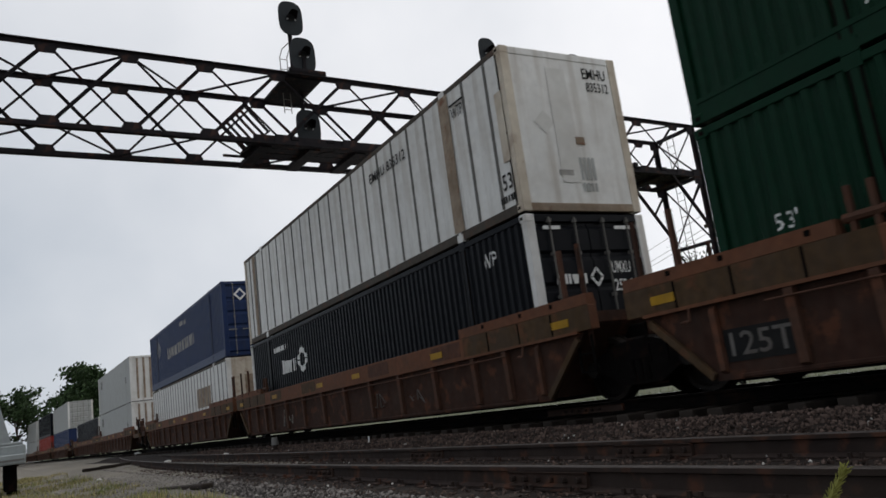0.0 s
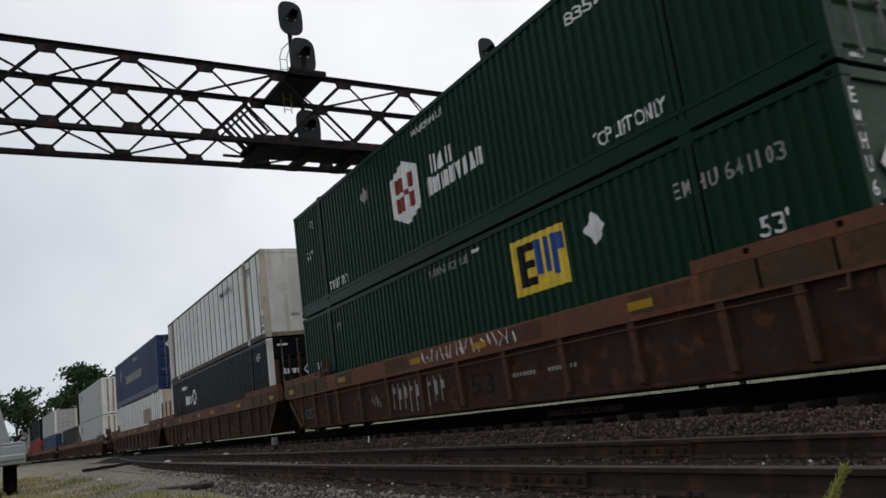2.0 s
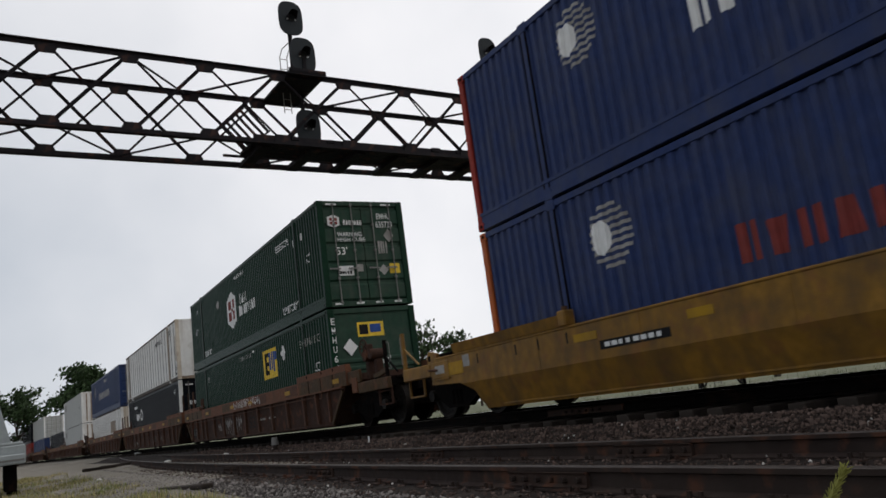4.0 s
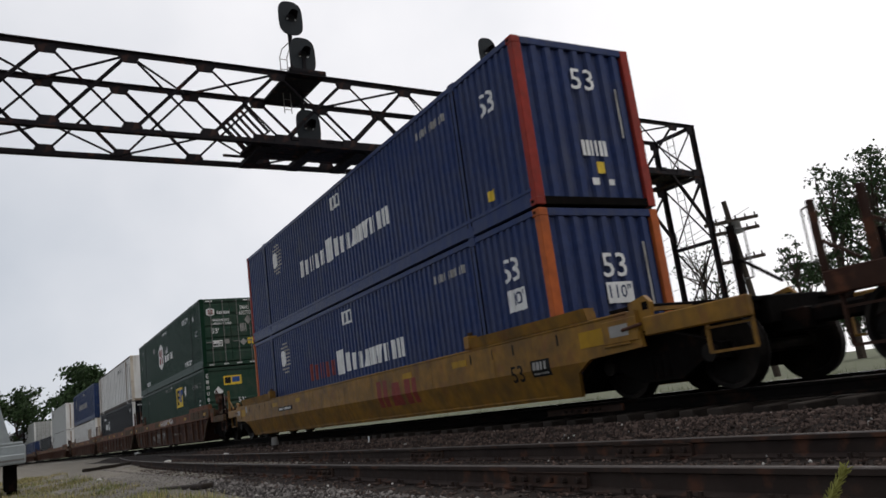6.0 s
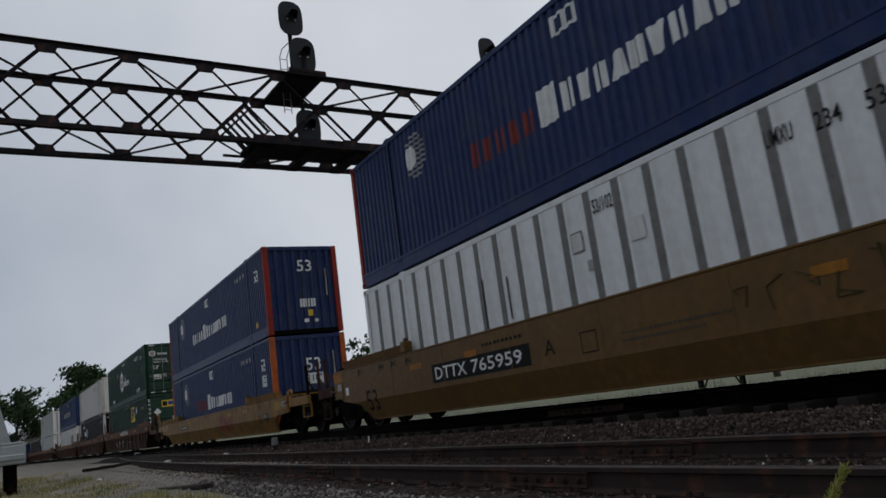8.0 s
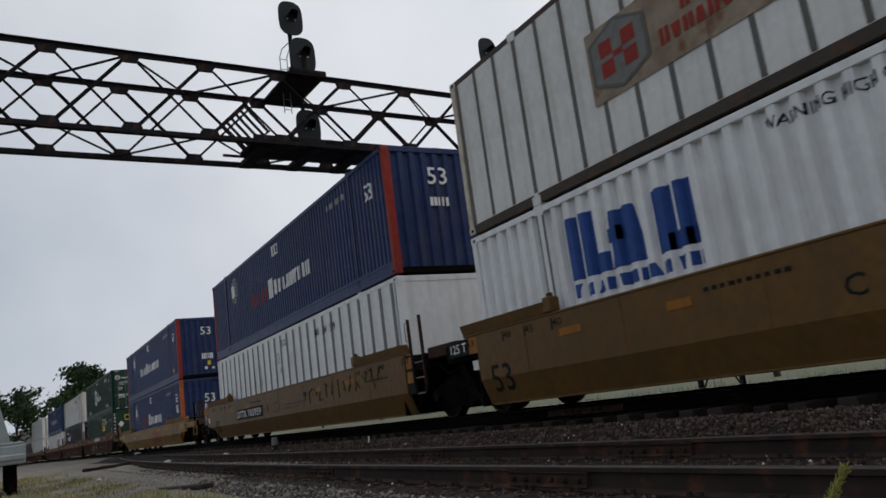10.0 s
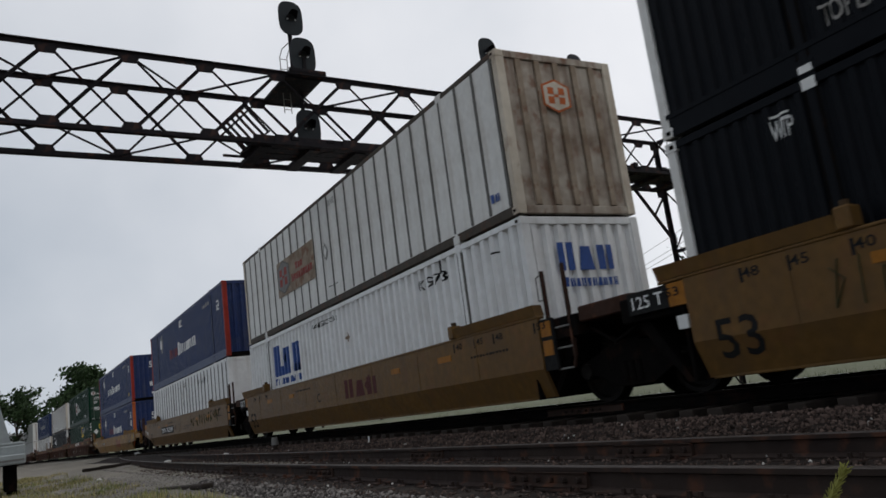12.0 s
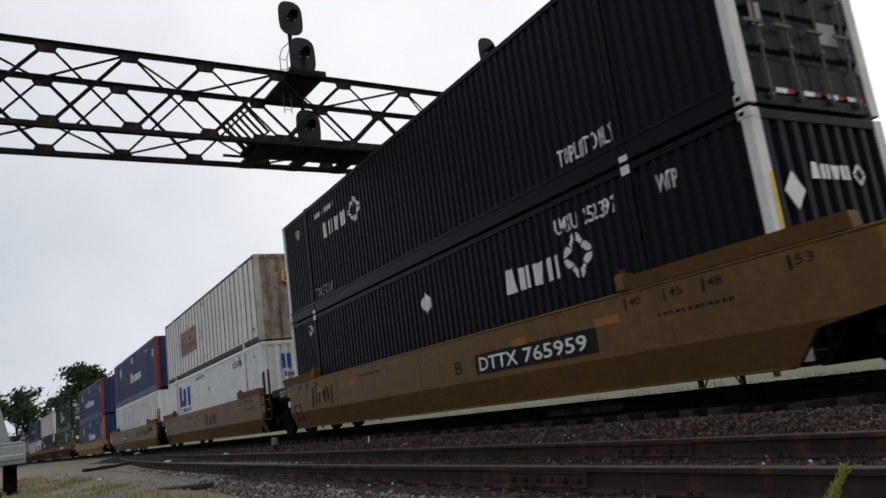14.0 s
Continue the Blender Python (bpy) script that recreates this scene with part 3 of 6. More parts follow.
            if e < 0 and style == "posts":
                # brake stand with its hand wheel, drums and air hose
                yb = -(y + 2.0)
                stand = part("brake_stand", box(B(), -W0 + 0.2, -W0 + 0.36, yb - 0.1, yb + 0.06, 1.2, 2.0, 0.02), "brown", w)
                bm = B()
                n = 16
                for k in range(n):
                    a0, a1 = 2 * math.pi * k / n, 2 * math.pi * (k + 1) / n
                    tube(bm, (-W0 + 0.16, yb + 0.2 * math.cos(a0), 1.92 + 0.2 * math.sin(a0)), (-W0 + 0.16, yb + 0.2 * math.cos(a1), 1.92 + 0.2 * math.sin(a1)), 0.016, 6)
                for k in range(4):
                    a0 = math.pi * k / 4
                    tube(bm, (-W0 + 0.17, yb + 0.2 * math.cos(a0), 1.92 + 0.2 * math.sin(a0)), (-W0 + 0.17, yb - 0.2 * math.cos(a0), 1.92 - 0.2 * math.sin(a0)), 0.011, 5)
                part("hand_wheel", bm, "brown", stand)
                for k, (dy, z) in enumerate(((-0.08, 1.72), (-0.38, 1.74))):
                    part("brake_housing", tube(B(), (-W0 + 0.12, yb + dy, z), (-W0 + 0.45, yb + dy, z), 0.115, 14), "brown", w)
                part("housing_stand", box(B(), -W0 + 0.25, -W0 + 0.4, yb - 0.46, yb - 0.3, 1.2, 1.62, 0.01), "brown", w)
                part("brake_lever", beam(B(), (-W0 + 0.15, yb - 0.5, 1.22), (-W0 + 0.1, yb - 1.3, 1.32), 0.07, 0.1), "plate", w)
                part("bracket_plate", box(B(), -W0 + 0.01, -W0 + 0.05, -(y + 1.75), -(y + 1.45), 0.95, 1.3, 0.006), "chord", w)
                part("chord_extension", box(B(), -W0 + 0.03, -W0 + 0.1, -(y + 1.9), -(y + 1.22), 1.18, 1.46, 0.01), "plate", w)
            if style != "posts":
                # end gussets and a low rail over the deck
                drop = crown - 1.53
                for s in (-1, 1):
                    x = s * (W0 - 0.08)
                    bm = prism(B(), [(e * (y + 1.6), 1.0), (e * (y + 1.9), 1.1 + drop * 0.4), (e * (y + 1.95), 1.58 + drop), (e * (y + 1.85), 1.68 + drop), (e * (y + 1.55), 1.62 + drop)], "x", x - 0.03, x + 0.03)
                    if not low_chord and e > 0:
                        bm.free()
                        bm = box(B(), x - 0.03, x + 0.03, y + 1.56, y + 1.72, 1.12, 1.36, 0.01)
                    gusset = part("end_gusset", bm, chord, w)
                    if low_chord or e < 0:
                        part("gusset_slot", box(B(), x - 0.034, x + 0.034, e * (y + 1.8), e * (y + 1.9), 1.5 + drop, 1.6 + drop), "under", gusset)
                    plate = part("side_panel_plate", box(B(), s * (W0 - 0.01), s * (W0 + 0.018), e * (y + 1.05), e * (y + (1.72 if low_chord or e < 0 else 1.56)), 0.9, 1.2 if low_chord else 1.24, 0.008), chord, w)
                    part("plate_lip", box(B(), s * (W0 + 0.0), s * (W0 + 0.035), e * (y + 1.04), e * (y + 1.57), 0.87, 0.895), chord, w)
                    if low_chord or e < 0:
                        part("placard", box(B(), s * (W0 + 0.018), s * (W0 + 0.022), e * (y + 1.2), e * (y + 1.55), 0.98, 1.13), "faded", plate)
                    else:
                        part("placard", box(B(), s * (W0 + 0.018), s * (W0 + 0.022), e * (y + 1.08), e * (y + 1.34), 1.06, 1.22), "faded", plate, "pale scuffed placard")
                        part("card", box(B(), s * (W0 + 0.002), s * (W0 + 0.008), e * (y + 0.72), e * (y + 0.88), 0.93, 1.1), "letter", w, "small white card")
                    part("tie_bar", tube(B(), (s * (W0 + 0.02), e * (y + 1.8), 1.08), (s * (W0 + 0.03), e * (y + 1.45), 1.05), 0.022, 8), "post", w)
                part("cross_rail", beam(B(), (-W0 + 0.1, e * (y + 1.85), 1.5 + drop), (W0 - 0.1, e * (y + 1.85), 1.5 + drop), 0.05), chord, w)
                part("crossover_board", box(B(), -W0 + 0.12, W0 - 0.12, e * (y + 1.1), e * (y + 1.6), crown + 0.02, crown + 0.07, 0.01), "under", w)
            trim = chord if paint == "yellow" else "brown"
            if e > 0:
                post_y, leg_y, foot, bar = (2.86, 2.3, 0.64, 1.2) if low_chord else (2.22, 2.72, 0.46, 1.2)
            else:
                post_y, leg_y, foot, bar = (3.3, 2.7, 0.6, 1.16)
            for s in (-1, 1):
                x = s * (W0 - 0.06)
                # end post with its grab iron, side beam and hung step
                bm = box(B(), x - 0.035, x + 0.035, e * (y + post_y), e * (y + post_y + 0.08), bar - 0.25, 1.93, 0.008)
                beam(bm, (x, e * (y + post_y), 1.6), (x, e * (y + post_y - 0.55 * e), bar + 0.05), 0.03)
                part("end_post", bm, trim if e > 0 else "under", w)
                if e > 0 and not low_chord:
                    bm = box(B(), x - 0.03, x + 0.03, e * (y + 2.76), e * (y + 2.83), bar, 1.93, 0.008)
                    beam(bm, (x, y + 2.76, 1.5), (x, y + 2.4, bar + 0.05), 0.03)
                    part("end_post", bm, "brown", w)
                gy = y + max(post_y, leg_y if not low_chord and e > 0 else 0) + 0.1
                bm = tube(B(), (x - s * 0.02, e * gy, 1.32), (x - s * 0.02, e * (gy + 0.1), 1.32), 0.011, 6)
                tube(bm, (x - s * 0.02, e * (gy + 0.1), 1.32), (x - s * 0.02, e * (gy + 0.1), 1.86), 0.011, 6)
                tube(bm, (x - s * 0.02, e * (gy + 0.1), 1.86), (x - s * 0.02, e * gy, 1.88), 0.011, 6)
                part("grab_iron", bm, "rib_light", w)
                part("side_beam", box(B(), x - 0.05, x + 0.05, e * (y + 1.8), e * (y + max(post_y, leg_y) + 0.1), bar - 0.24, bar, 0.015), trim if e > 0 or low_chord else "plate", w)
                lo, hi = sorted((post_y + 0.04, leg_y))
                bm = B()
                for yy in (lo, hi):
                    beam(bm, (x - s * 0.06, e * (y + yy), bar - 0.2), (x - s * 0.06, e * (y + yy), foot), 0.045, 0.03)
                beam(bm, (x - s * 0.06, e * (y + lo), foot), (x - s * 0.06, e * (y + hi), foot), 0.05, 0.03)
                if e < 0 or not low_chord:
                    beam(bm, (x - s * 0.06, e * (y + lo), (foot + bar) / 2), (x - s * 0.06, e * (y + hi), (foot + bar) / 2), 0.03, 0.025)
                part("step", bm, trim, w)
        elif style == "posts" or e < 0:
            for s in (-1, 1):
                x = s * (W0 - 0.1)
                if style == "posts":
                    ladder = part("stanchion", beam(B(), (x - s * 0.15, e * (y + 0.45), 1.3), (x - s * 0.15, e * (y + 0.45), 2.42), 0.06), "post", w)
                    part("stanchion", beam(B(), (x - s * 0.05, e * (y + 1.0), 0.95), (x - s * 0.05, e * (y + 1.0), 2.4), 0.05), "brown", w)
                    low, near, far = 0.6, 0.75, 1.05
                    bm = B()
                    for yy in (near, far):
                        beam(bm, (x, e * (y + yy), low), (x, e * (y + yy), 1.1), 0.03)
                    for z in (low, 0.85):
                        beam(bm, (x, e * (y + near), z), (x, e * (y + far), z), 0.025)
                    part("step", bm, "under", w)
                    continue
                bm = B()
                for yy, top in ((0.3, 2.18), (0.8, 2.2)):
                    beam(bm, (x, -(y + yy), 0.85), (x, -(y + yy), top), 0.055, 0.04)
                beam(bm, (x, -(y + 0.3), 0.85), (x, -(y + 0.4), 0.7), 0.04, 0.03)
                beam(bm, (x, -(y + 0.8), 0.85), (x, -(y + 0.74), 0.7), 0.04, 0.03)
                ladder = part("ladder", bm, "brown", w)
                for z in (0.7, 1.0, 1.3):
                    a, b = (0.4, 0.74) if z < 0.8 else (0.3, 0.8)
                    part("rung", tube(B(), (x - s * -0.02, -(y + a), z), (x - s * -0.02, -(y + b), z), 0.014, 6), "rib_light", ladder)
                bm = tube(B(), (x, -(y + 0.27), 1.75), (x, -(y + 0.14), 1.75), 0.011, 6)
                tube(bm, (x, -(y + 0.14), 1.75), (x, -(y + 0.14), 2.1), 0.011, 6)
                tube(bm, (x, -(y + 0.14), 2.1), (x, -(y + 0.27), 2.14), 0.011, 6)
                part("grab_iron", bm, "rib_light", w)
    return w


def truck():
    # frames and bolster are coloured near black for the shade they run in
    t = thing("truck", Matrix(), "grimy cast steel two-axle rail truck, darkened for shade", "rail truck", "trucks")
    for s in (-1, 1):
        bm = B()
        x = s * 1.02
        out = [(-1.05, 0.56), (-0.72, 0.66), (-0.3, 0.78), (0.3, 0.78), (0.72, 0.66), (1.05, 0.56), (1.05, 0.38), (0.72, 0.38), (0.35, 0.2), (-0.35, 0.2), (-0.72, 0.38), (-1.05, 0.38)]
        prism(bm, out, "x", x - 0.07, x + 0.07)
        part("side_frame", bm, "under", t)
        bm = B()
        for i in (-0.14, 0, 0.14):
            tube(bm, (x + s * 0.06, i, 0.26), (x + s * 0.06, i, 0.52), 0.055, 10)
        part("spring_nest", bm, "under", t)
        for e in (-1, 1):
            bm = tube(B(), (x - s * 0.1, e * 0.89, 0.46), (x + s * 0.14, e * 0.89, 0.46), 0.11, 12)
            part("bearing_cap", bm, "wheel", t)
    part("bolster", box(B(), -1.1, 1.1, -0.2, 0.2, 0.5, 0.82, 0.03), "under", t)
    for e in (-1, 1):
        ax = new("wheelset", None)
        bm = B()
        for s in (-1, 1):
            prof = [(0.09, 0.11), (0.02, 0.14), (0.02, 0.37), (0.075, 0.4), (0.075, 0.455), (-0.05, 0.465), (-0.06, 0.49), (-0.08, 0.49), (-0.08, 0.4), (-0.03, 0.37), (-0.03, 0.14), (-0.09, 0.11)]
            n = 28
            rings = [[bm.verts.new((s * (0.75 + u), r * math.cos(2 * math.pi * k / n), r * math.sin(2 * math.pi * k / n))) for u, r in prof] for k in range(n)]
            for k in range(n):
                a, b = rings[k], rings[(k + 1) % n]
                for i in range(len(prof) - 1):
                    bm.faces.new((a[i], a[i + 1], b[i + 1], b[i]))
        tube(bm, (-1.05, 0, 0), (1.05, 0, 0), 0.085, 12)
        bpy.data.objects.remove(ax)
        ax = part("wheelset", bm, "wheel", t, "worn steel wheels on an axle")
        ax.location = (0, e * 0.89, 0.457)
    return t


# ---- painted marks ----
def folds(pitch, a, b):
    k, out = math.floor(a / pitch), []
    while k * pitch < b:
        out += [k * pitch + f * pitch for f in (0, 0.36, 0.5, 0.86) if a < k * pitch + f * pitch < b]
        k += 1
    return out


def drape(bm, pitch):
    """Cut a flat mark (in y and z) at the folds of a pressed side."""
    depth = 0.036 if pitch < 0.25 else 0.085
    ys = [v.co.y for v in bm.verts]
    for y in folds(pitch, min(ys), max(ys)):
        bmesh.ops.bisect_plane(bm, geom=bm.verts[:] + bm.edges[:] + bm.faces[:], plane_co=(0, y, 0), plane_no=(0, 1, 0), dist=1e-5)
    for v in bm.verts:
        v.co.x += wave(v.co.y + 1e-6, pitch, depth)


def mark(parent, polys, mat, x=None, pitch=0.0, name="lettering", label="", end=False, slope=False):
    """Painted shapes on the near side (y, z) of a thing, or on its rear end (x, z)."""
    bm = B()
    if x is None:
        x = -HALF + (0.012 if pitch else 0.006) - 0.004
    for poly in polys:
        if end:
            bm.faces.new([bm.verts.new((u, x, z)) for u, z in poly])
        else:
            bm.faces.new([bm.verts.new((x, u, z)) for u, z in poly])
    if pitch:
        drape(bm, pitch)
    if slope:
        # follow the side's inward fold below the crease
        bmesh.ops.bisect_plane(bm, geom=bm.verts[:] + bm.edges[:] + bm.faces[:], plane_co=(0, 0, 0.74), plane_no=(0, 0, 1), dist=1e-5)
        for v in bm.verts:
            v.co.x += 0.16 * max(0.0, (0.74 - v.co.z) / 0.44)
    return tagged(part(name, bm, mat, parent, label), kind="stuff" if len(polys) > 1 else "")


def words(parent, text, y0, y1, z0, z1, mat, x=None, pitch=0.0, end=False, name="lettering", slope=False):
    """Lettering in the built-in font, fitted into a box; y0 is where it begins."""
    cu = bpy.data.curves.new("lettering", "FONT")
    cu.body, cu.resolution_u, cu.offset = text, 2, 0.008
    ob = bpy.data.objects.new("lettering_draft", cu)
    scene.collection.objects.link(ob)
    me = bpy.data.meshes.new_from_object(ob)
    bpy.data.objects.remove(ob)
    bm = B()
    bm.from_mesh(me)
    bpy.data.meshes.remove(me)
    us, vs = [v.co.x for v in bm.verts], [v.co.y for v in bm.verts]
    u0, u1, v0, v1 = min(us), max(us), min(vs), max(vs)
    if x is None:
        x = -HALF + (0.012 if pitch else 0.006) - 0.004
    for v in bm.verts:
        a = y0 + (v.co.x - u0) / (u1 - u0) * (y1 - y0)
        z = z0 + (v.co.y - v0) / (v1 - v0) * (z1 - z0)
        v.co = (a, x, z) if end else (x, a, z)
    if slope:
        bmesh.ops.bisect_plane(bm, geom=bm.verts[:] + bm.edges[:] + bm.faces[:], plane_co=(0, 0, 0.74), plane_no=(0, 0, 1), dist=1e-5)
        for v in bm.verts:
            v.co.x += 0.16 * max(0.0, (0.74 - v.co.z) / 0.44)
    if pitch:
        drape(bm, pitch)
    return tagged(part(name, bm, mat, parent), kind="stuff")


def rect(a, b, z0, z1, lean=0.0):
    return [(a, z0), (b, z0), (b + lean, z1), (a + lean, z1)]


def diamond(c, z, w, h):
    return [(c - w / 2, z), (c, z - h / 2), (c + w / 2, z), (c, z + h / 2)]


def blocks(a, b, z0, z1, n, lean=0.0, seed=1):
    """A row of plain slabs as long as a word of n letters, each cut by a slit."""
    rnd = random.Random(seed + n)
    step, out = (b - a) / n, []
    h = z1 - z0
    for i in range(n):
        s, e = a + (i + 0.04) * step, a + (i + rnd.uniform(0.78, 0.9)) * step
        d = (e - s)
        top = z1 if i == 0 else z0 + h * rnd.uniform(0.84, 0.9)
        m, shape = s + d * rnd.uniform(0.4, 0.5), (i + n) % 4
        if shape == 0:
            out.append([(s, z0), (e, z0), (s + d * 0.8, top), (s + d * 0.2, top)])
        elif shape == 2:
            out.append([(s + d * 0.2, z0), (s + d * 0.8, z0), (e, top), (s, top)])
        else:
            out += [rect(s, m, z0, top), rect(m + d * 0.16, e, z0, top)]
    return out


def hexagon(c, z, w, h):
    return [(c, z - h / 2), (c + w / 2, z - h * 0.3), (c + w / 2, z + h * 0.3), (c, z + h / 2), (c - w / 2, z + h * 0.3), (c - w / 2, z - h * 0.3)]


def hex_bars(c, z, w, h):
    a, b = w * 0.36, w * 0.1
    return [rect(c - a, c - b, z - h * 0.3, z - h * 0.04), rect(c - a, c - b, z + h * 0.04, z + h * 0.3), rect(c + a, c + b, z - h * 0.3, z - h * 0.04),
            rect(c + a, c + b, z + h * 0.04, z + h * 0.3), rect(c - b, c + b, z - h * 0.05, z + h * 0.05)]


def gem(c, z, w, h):
    """A diamond ring of eight chips."""
    out = []
    corner = [(c - w / 2, z), (c, z - h / 2), (c + w / 2, z), (c, z + h / 2)]
    for i in range(4):
        p, q = corner[i], corner[(i + 1) % 4]
        for a, b in ((0.06, 0.47), (0.53, 0.94)):
            o1 = (p[0] + (q[0] - p[0]) * a, p[1] + (q[1] - p[1]) * a)
            o2 = (p[0] + (q[0] - p[0]) * b, p[1] + (q[1] - p[1]) * b)
            k = 0.62
            i1 = (c + (o1[0] - c) * k, z + (o1[1] - z) * k)
            i2 = (c + (o2[0] - c) * k, z + (o2[1] - z) * k)
            out.append([o1, o2, i2, i1])
    return out


def globe(c, z, r):
    out = []
    for i in range(9):
        t = -0.9 + i * 0.225
        w = r * math.sqrt(1 - t * t)
        out.append(rect(c - w, c + w * 0.9, z + t * r - r * 0.06, z + t * r + r * 0.05))
    ring = [(c + r * 0.35 + 0.42 * r * math.cos(k * 0.524), z + 0.55 * r * math.sin(k * 0.524)) for k in range(12)]
    return out, ring


def tiny(a, b, z0, z1, n=10, seed=2):
    """Writing too small to read: plain bars."""
    rnd = random.Random(seed)
    step = (b - a) / n
    return [rect(a + i * step, a + (i + rnd.uniform(0.5, 0.8)) * step, z0, z1) for i in range(n)]


def mark_far(up, low):
    if up:
        mark(up, [diamond(-6.5, 2.2, 0.3, 0.4)], "letter", pitch=0.0)


def decorate(cargo, wells):
    P = 0.2
    E = -LONG - 0.012
    # faded navy on white
    up, low = cargo[5]
    mark(up, blocks(3.4, -2.9, 1.2, 1.75, 12), "faded", pitch=P)
    g, ring = globe(5.6, 1.95, 0.45)
    mark(up, g, "faded", pitch=P)
    mark(up, [rect(0.0, -0.7, 2.35, 2.55), rect(-1.0, -1.4, 2.3, 2.5)], "faded", pitch=P)
    mark(up, [diamond(-0.55, 2.35, 0.5, 0.5)], "letter", x=E + 0.02, end=True)
    mark(up, [diamond(-0.55, 2.35, 0.3, 0.3)], "navy", x=E + 0.016, end=True)
    mark(up, [rect(0.35, 0.55, 0.75, 1.15)], "letter", x=E + 0.02, end=True)
    mark(low, [rect(-2.8, -5.3, 1.3, 2.1)], "rust_batten", name="faded_sign", label="faded rust-coloured sign")
    mark(low, [rect(-0.6, 0.0, 1.5, 2.2), rect(0.2, 0.8, 1.6, 1.9)], "rust_batten", x=E + 0.02, end=True)
    # grey pair
    for c in cargo[4]:
        mark(c, [rect(6.6, 5.6, 1.9, 2.5)], "rib", name="placard_holder")
        mark(c, [rect(-5.9, -6.4, 1.3, 1.7)], "rib", name="placard_holder")
    # ribbed white on charcoal
    up, low = cargo[6]
    W = -HALF - 0.016
    words(up, "53", -7.62, -7.9, 0.45, 0.72, "ink", x=W + 0.008)
    mark(up, tiny(-7.5, -7.95, 0.25, 0.36, 6), "ink", x=W + 0.008)
    words(up, "WTP", -6.35, -6.75, 2.2, 2.42, "ink", x=W)
    mark(up, [rect(-6.3, -6.8, 2.46, 2.5)], "ink", x=W)
    words(up, "EMHU 835312", -2.6, -4.4, 2.18, 2.4, "ink", x=W)
    mark(up, [rect(-5.93, -6.28, 0.16, TALL - 0.1)], "rust_batten", x=W, name="stain", label="brown stained lifting post")
    mark(up, [rect(7.1, 6.8, 0.16, TALL - 0.1)], "rust_batten", x=W, name="stain")
    mark(up, [rect(-7.75, -7.95, 0.9, 2.1)], "offwhite", x=W)
    words(up, "EMHU", 0.45, 0.98, 2.42, 2.62, "ink", x=E + 0.014, end=True)
    words(up, "835312", 0.5, 1.0, 2.18, 2.36, "ink", x=E + 0.014, end=True)
    mark(up, [rect(0.05, 0.25, 1.18, 1.32)], "rust_batten", x=E + 0.014, end=True)
    mark(up, [rect(-0.4, -0.1, 0.62, 0.72)], "faded", x=E + 0.014, end=True)
    mark(up, tiny(0.05, 0.4, 0.55, 0.95, 4, 5), "grey", x=E + 0.014, end=True)
    mark(up, tiny(0.05, 0.4, 0.35, 0.5, 4, 6), "grey", x=E + 0.014, end=True)
    mark(up, [rect(-0.35, 0.05, 0.5, 2.55)], "pale_patch", x=E + 0.016, end=True, name="patch", label="faint grey repaired panel")
    mark(up, [diamond(-0.55, 1.55, 0.42, 0.42)], "pale_patch", x=E + 0.013, end=True)
    mark(up, tiny(-0.7, 0.75, 0.06, 0.1, 14, 3), "rust_batten", x=E, end=True)
    mark(low, blocks(5.0, 3.6, 1.6, 2.0, 4), "letter", pitch=P)
    mark(low, gem(3.1, 1.85, 0.95, 0.8), "letter", pitch=P)
    mark(low, tiny(5.6, 4.2, 2.3, 2.45, 8), "letter", pitch=P)
    words(low, "WTP", -6.7, -7.05, 2.25, 2.5, "letter", pitch=P)
    mark(low, blocks(-0.85, -0.2, 1.7, 1.88, 4), "letter", x=E, end=True)
    mark(low, gem(0.0, 1.8, 0.3, 0.35), "letter", x=E, end=True)
    words(low, "252 246", 0.35, 0.98, 1.55, 1.75, "letter", x=E, end=True)
    words(low, "UMXU", 0.35, 0.75, 1.85, 2.05, "letter", x=E, end=True)
    for x in (-0.95, 0.55):
        mark(low, [rect(x, x + 0.35, 2.6, 2.66)], "letter", x=E, end=True)
    # the green pair
    up, low = cargo[7]
    mark(up, [hexagon(1.25, 1.52, 1.25, 1.35)], "letter", pitch=P, name="emblem", label="white hexagonal emblem")
    mark(up, hex_bars(1.25, 1.52, 1.15, 1.2), "maroon", x=-HALF + 0.006, pitch=P, name="emblem")
    mark(up, blocks(0.12, -0.75, 1.54, 1.9, 3), "letter", pitch=P)
    mark(up, blocks(0.35, -1.7, 1.14, 1.5, 9), "letter", pitch=P)
    mark(up, [diamond(3.27, 2.06, 0.42, 0.42)], "faded", pitch=P)
    words(up, "WARNING HIGH CUBE", 0.76, -0.6, 2.5, 2.64, "letter", pitch=P)
    words(up, "TOP LIFT ONLY", -4.45, -5.85, 0.36, 0.58, "letter", pitch=P)
    words(up, "TOP LIFT ONLY", 5.85, 4.7, 0.36, 0.58, "letter", pitch=P)
    words(up, "53'", 7.35, 6.95, 1.42, 1.68, "letter", pitch=P)
    words(up, "53'", -6.83, -7.2, 1.42, 1.66, "letter", pitch=P)
    words(up, "835739", -4.3, -5.55, 2.3, 2.5, "letter", pitch=P)
    words(up, "WTP", 6.95, 6.66, 2.22, 2.43, "letter", pitch=P)
    mark(up, [rect(-5.9, -6.0, 2.1, 2.3), rect(-6.6, -6.68, 2.15, 2.35)], "letter", pitch=P)
    words(low, "53'", 7.3, 7.0, 1.42, 1.61, "letter", pitch=P)
    words(low, "53'", -6.8, -7.2, 1.4, 1.64, "letter", pitch=P)
    mark(low, [rect(-2.1, -3.5, 1.6, 2.5)], "sticker", pitch=P, name="sign", label="yellow painted sign")
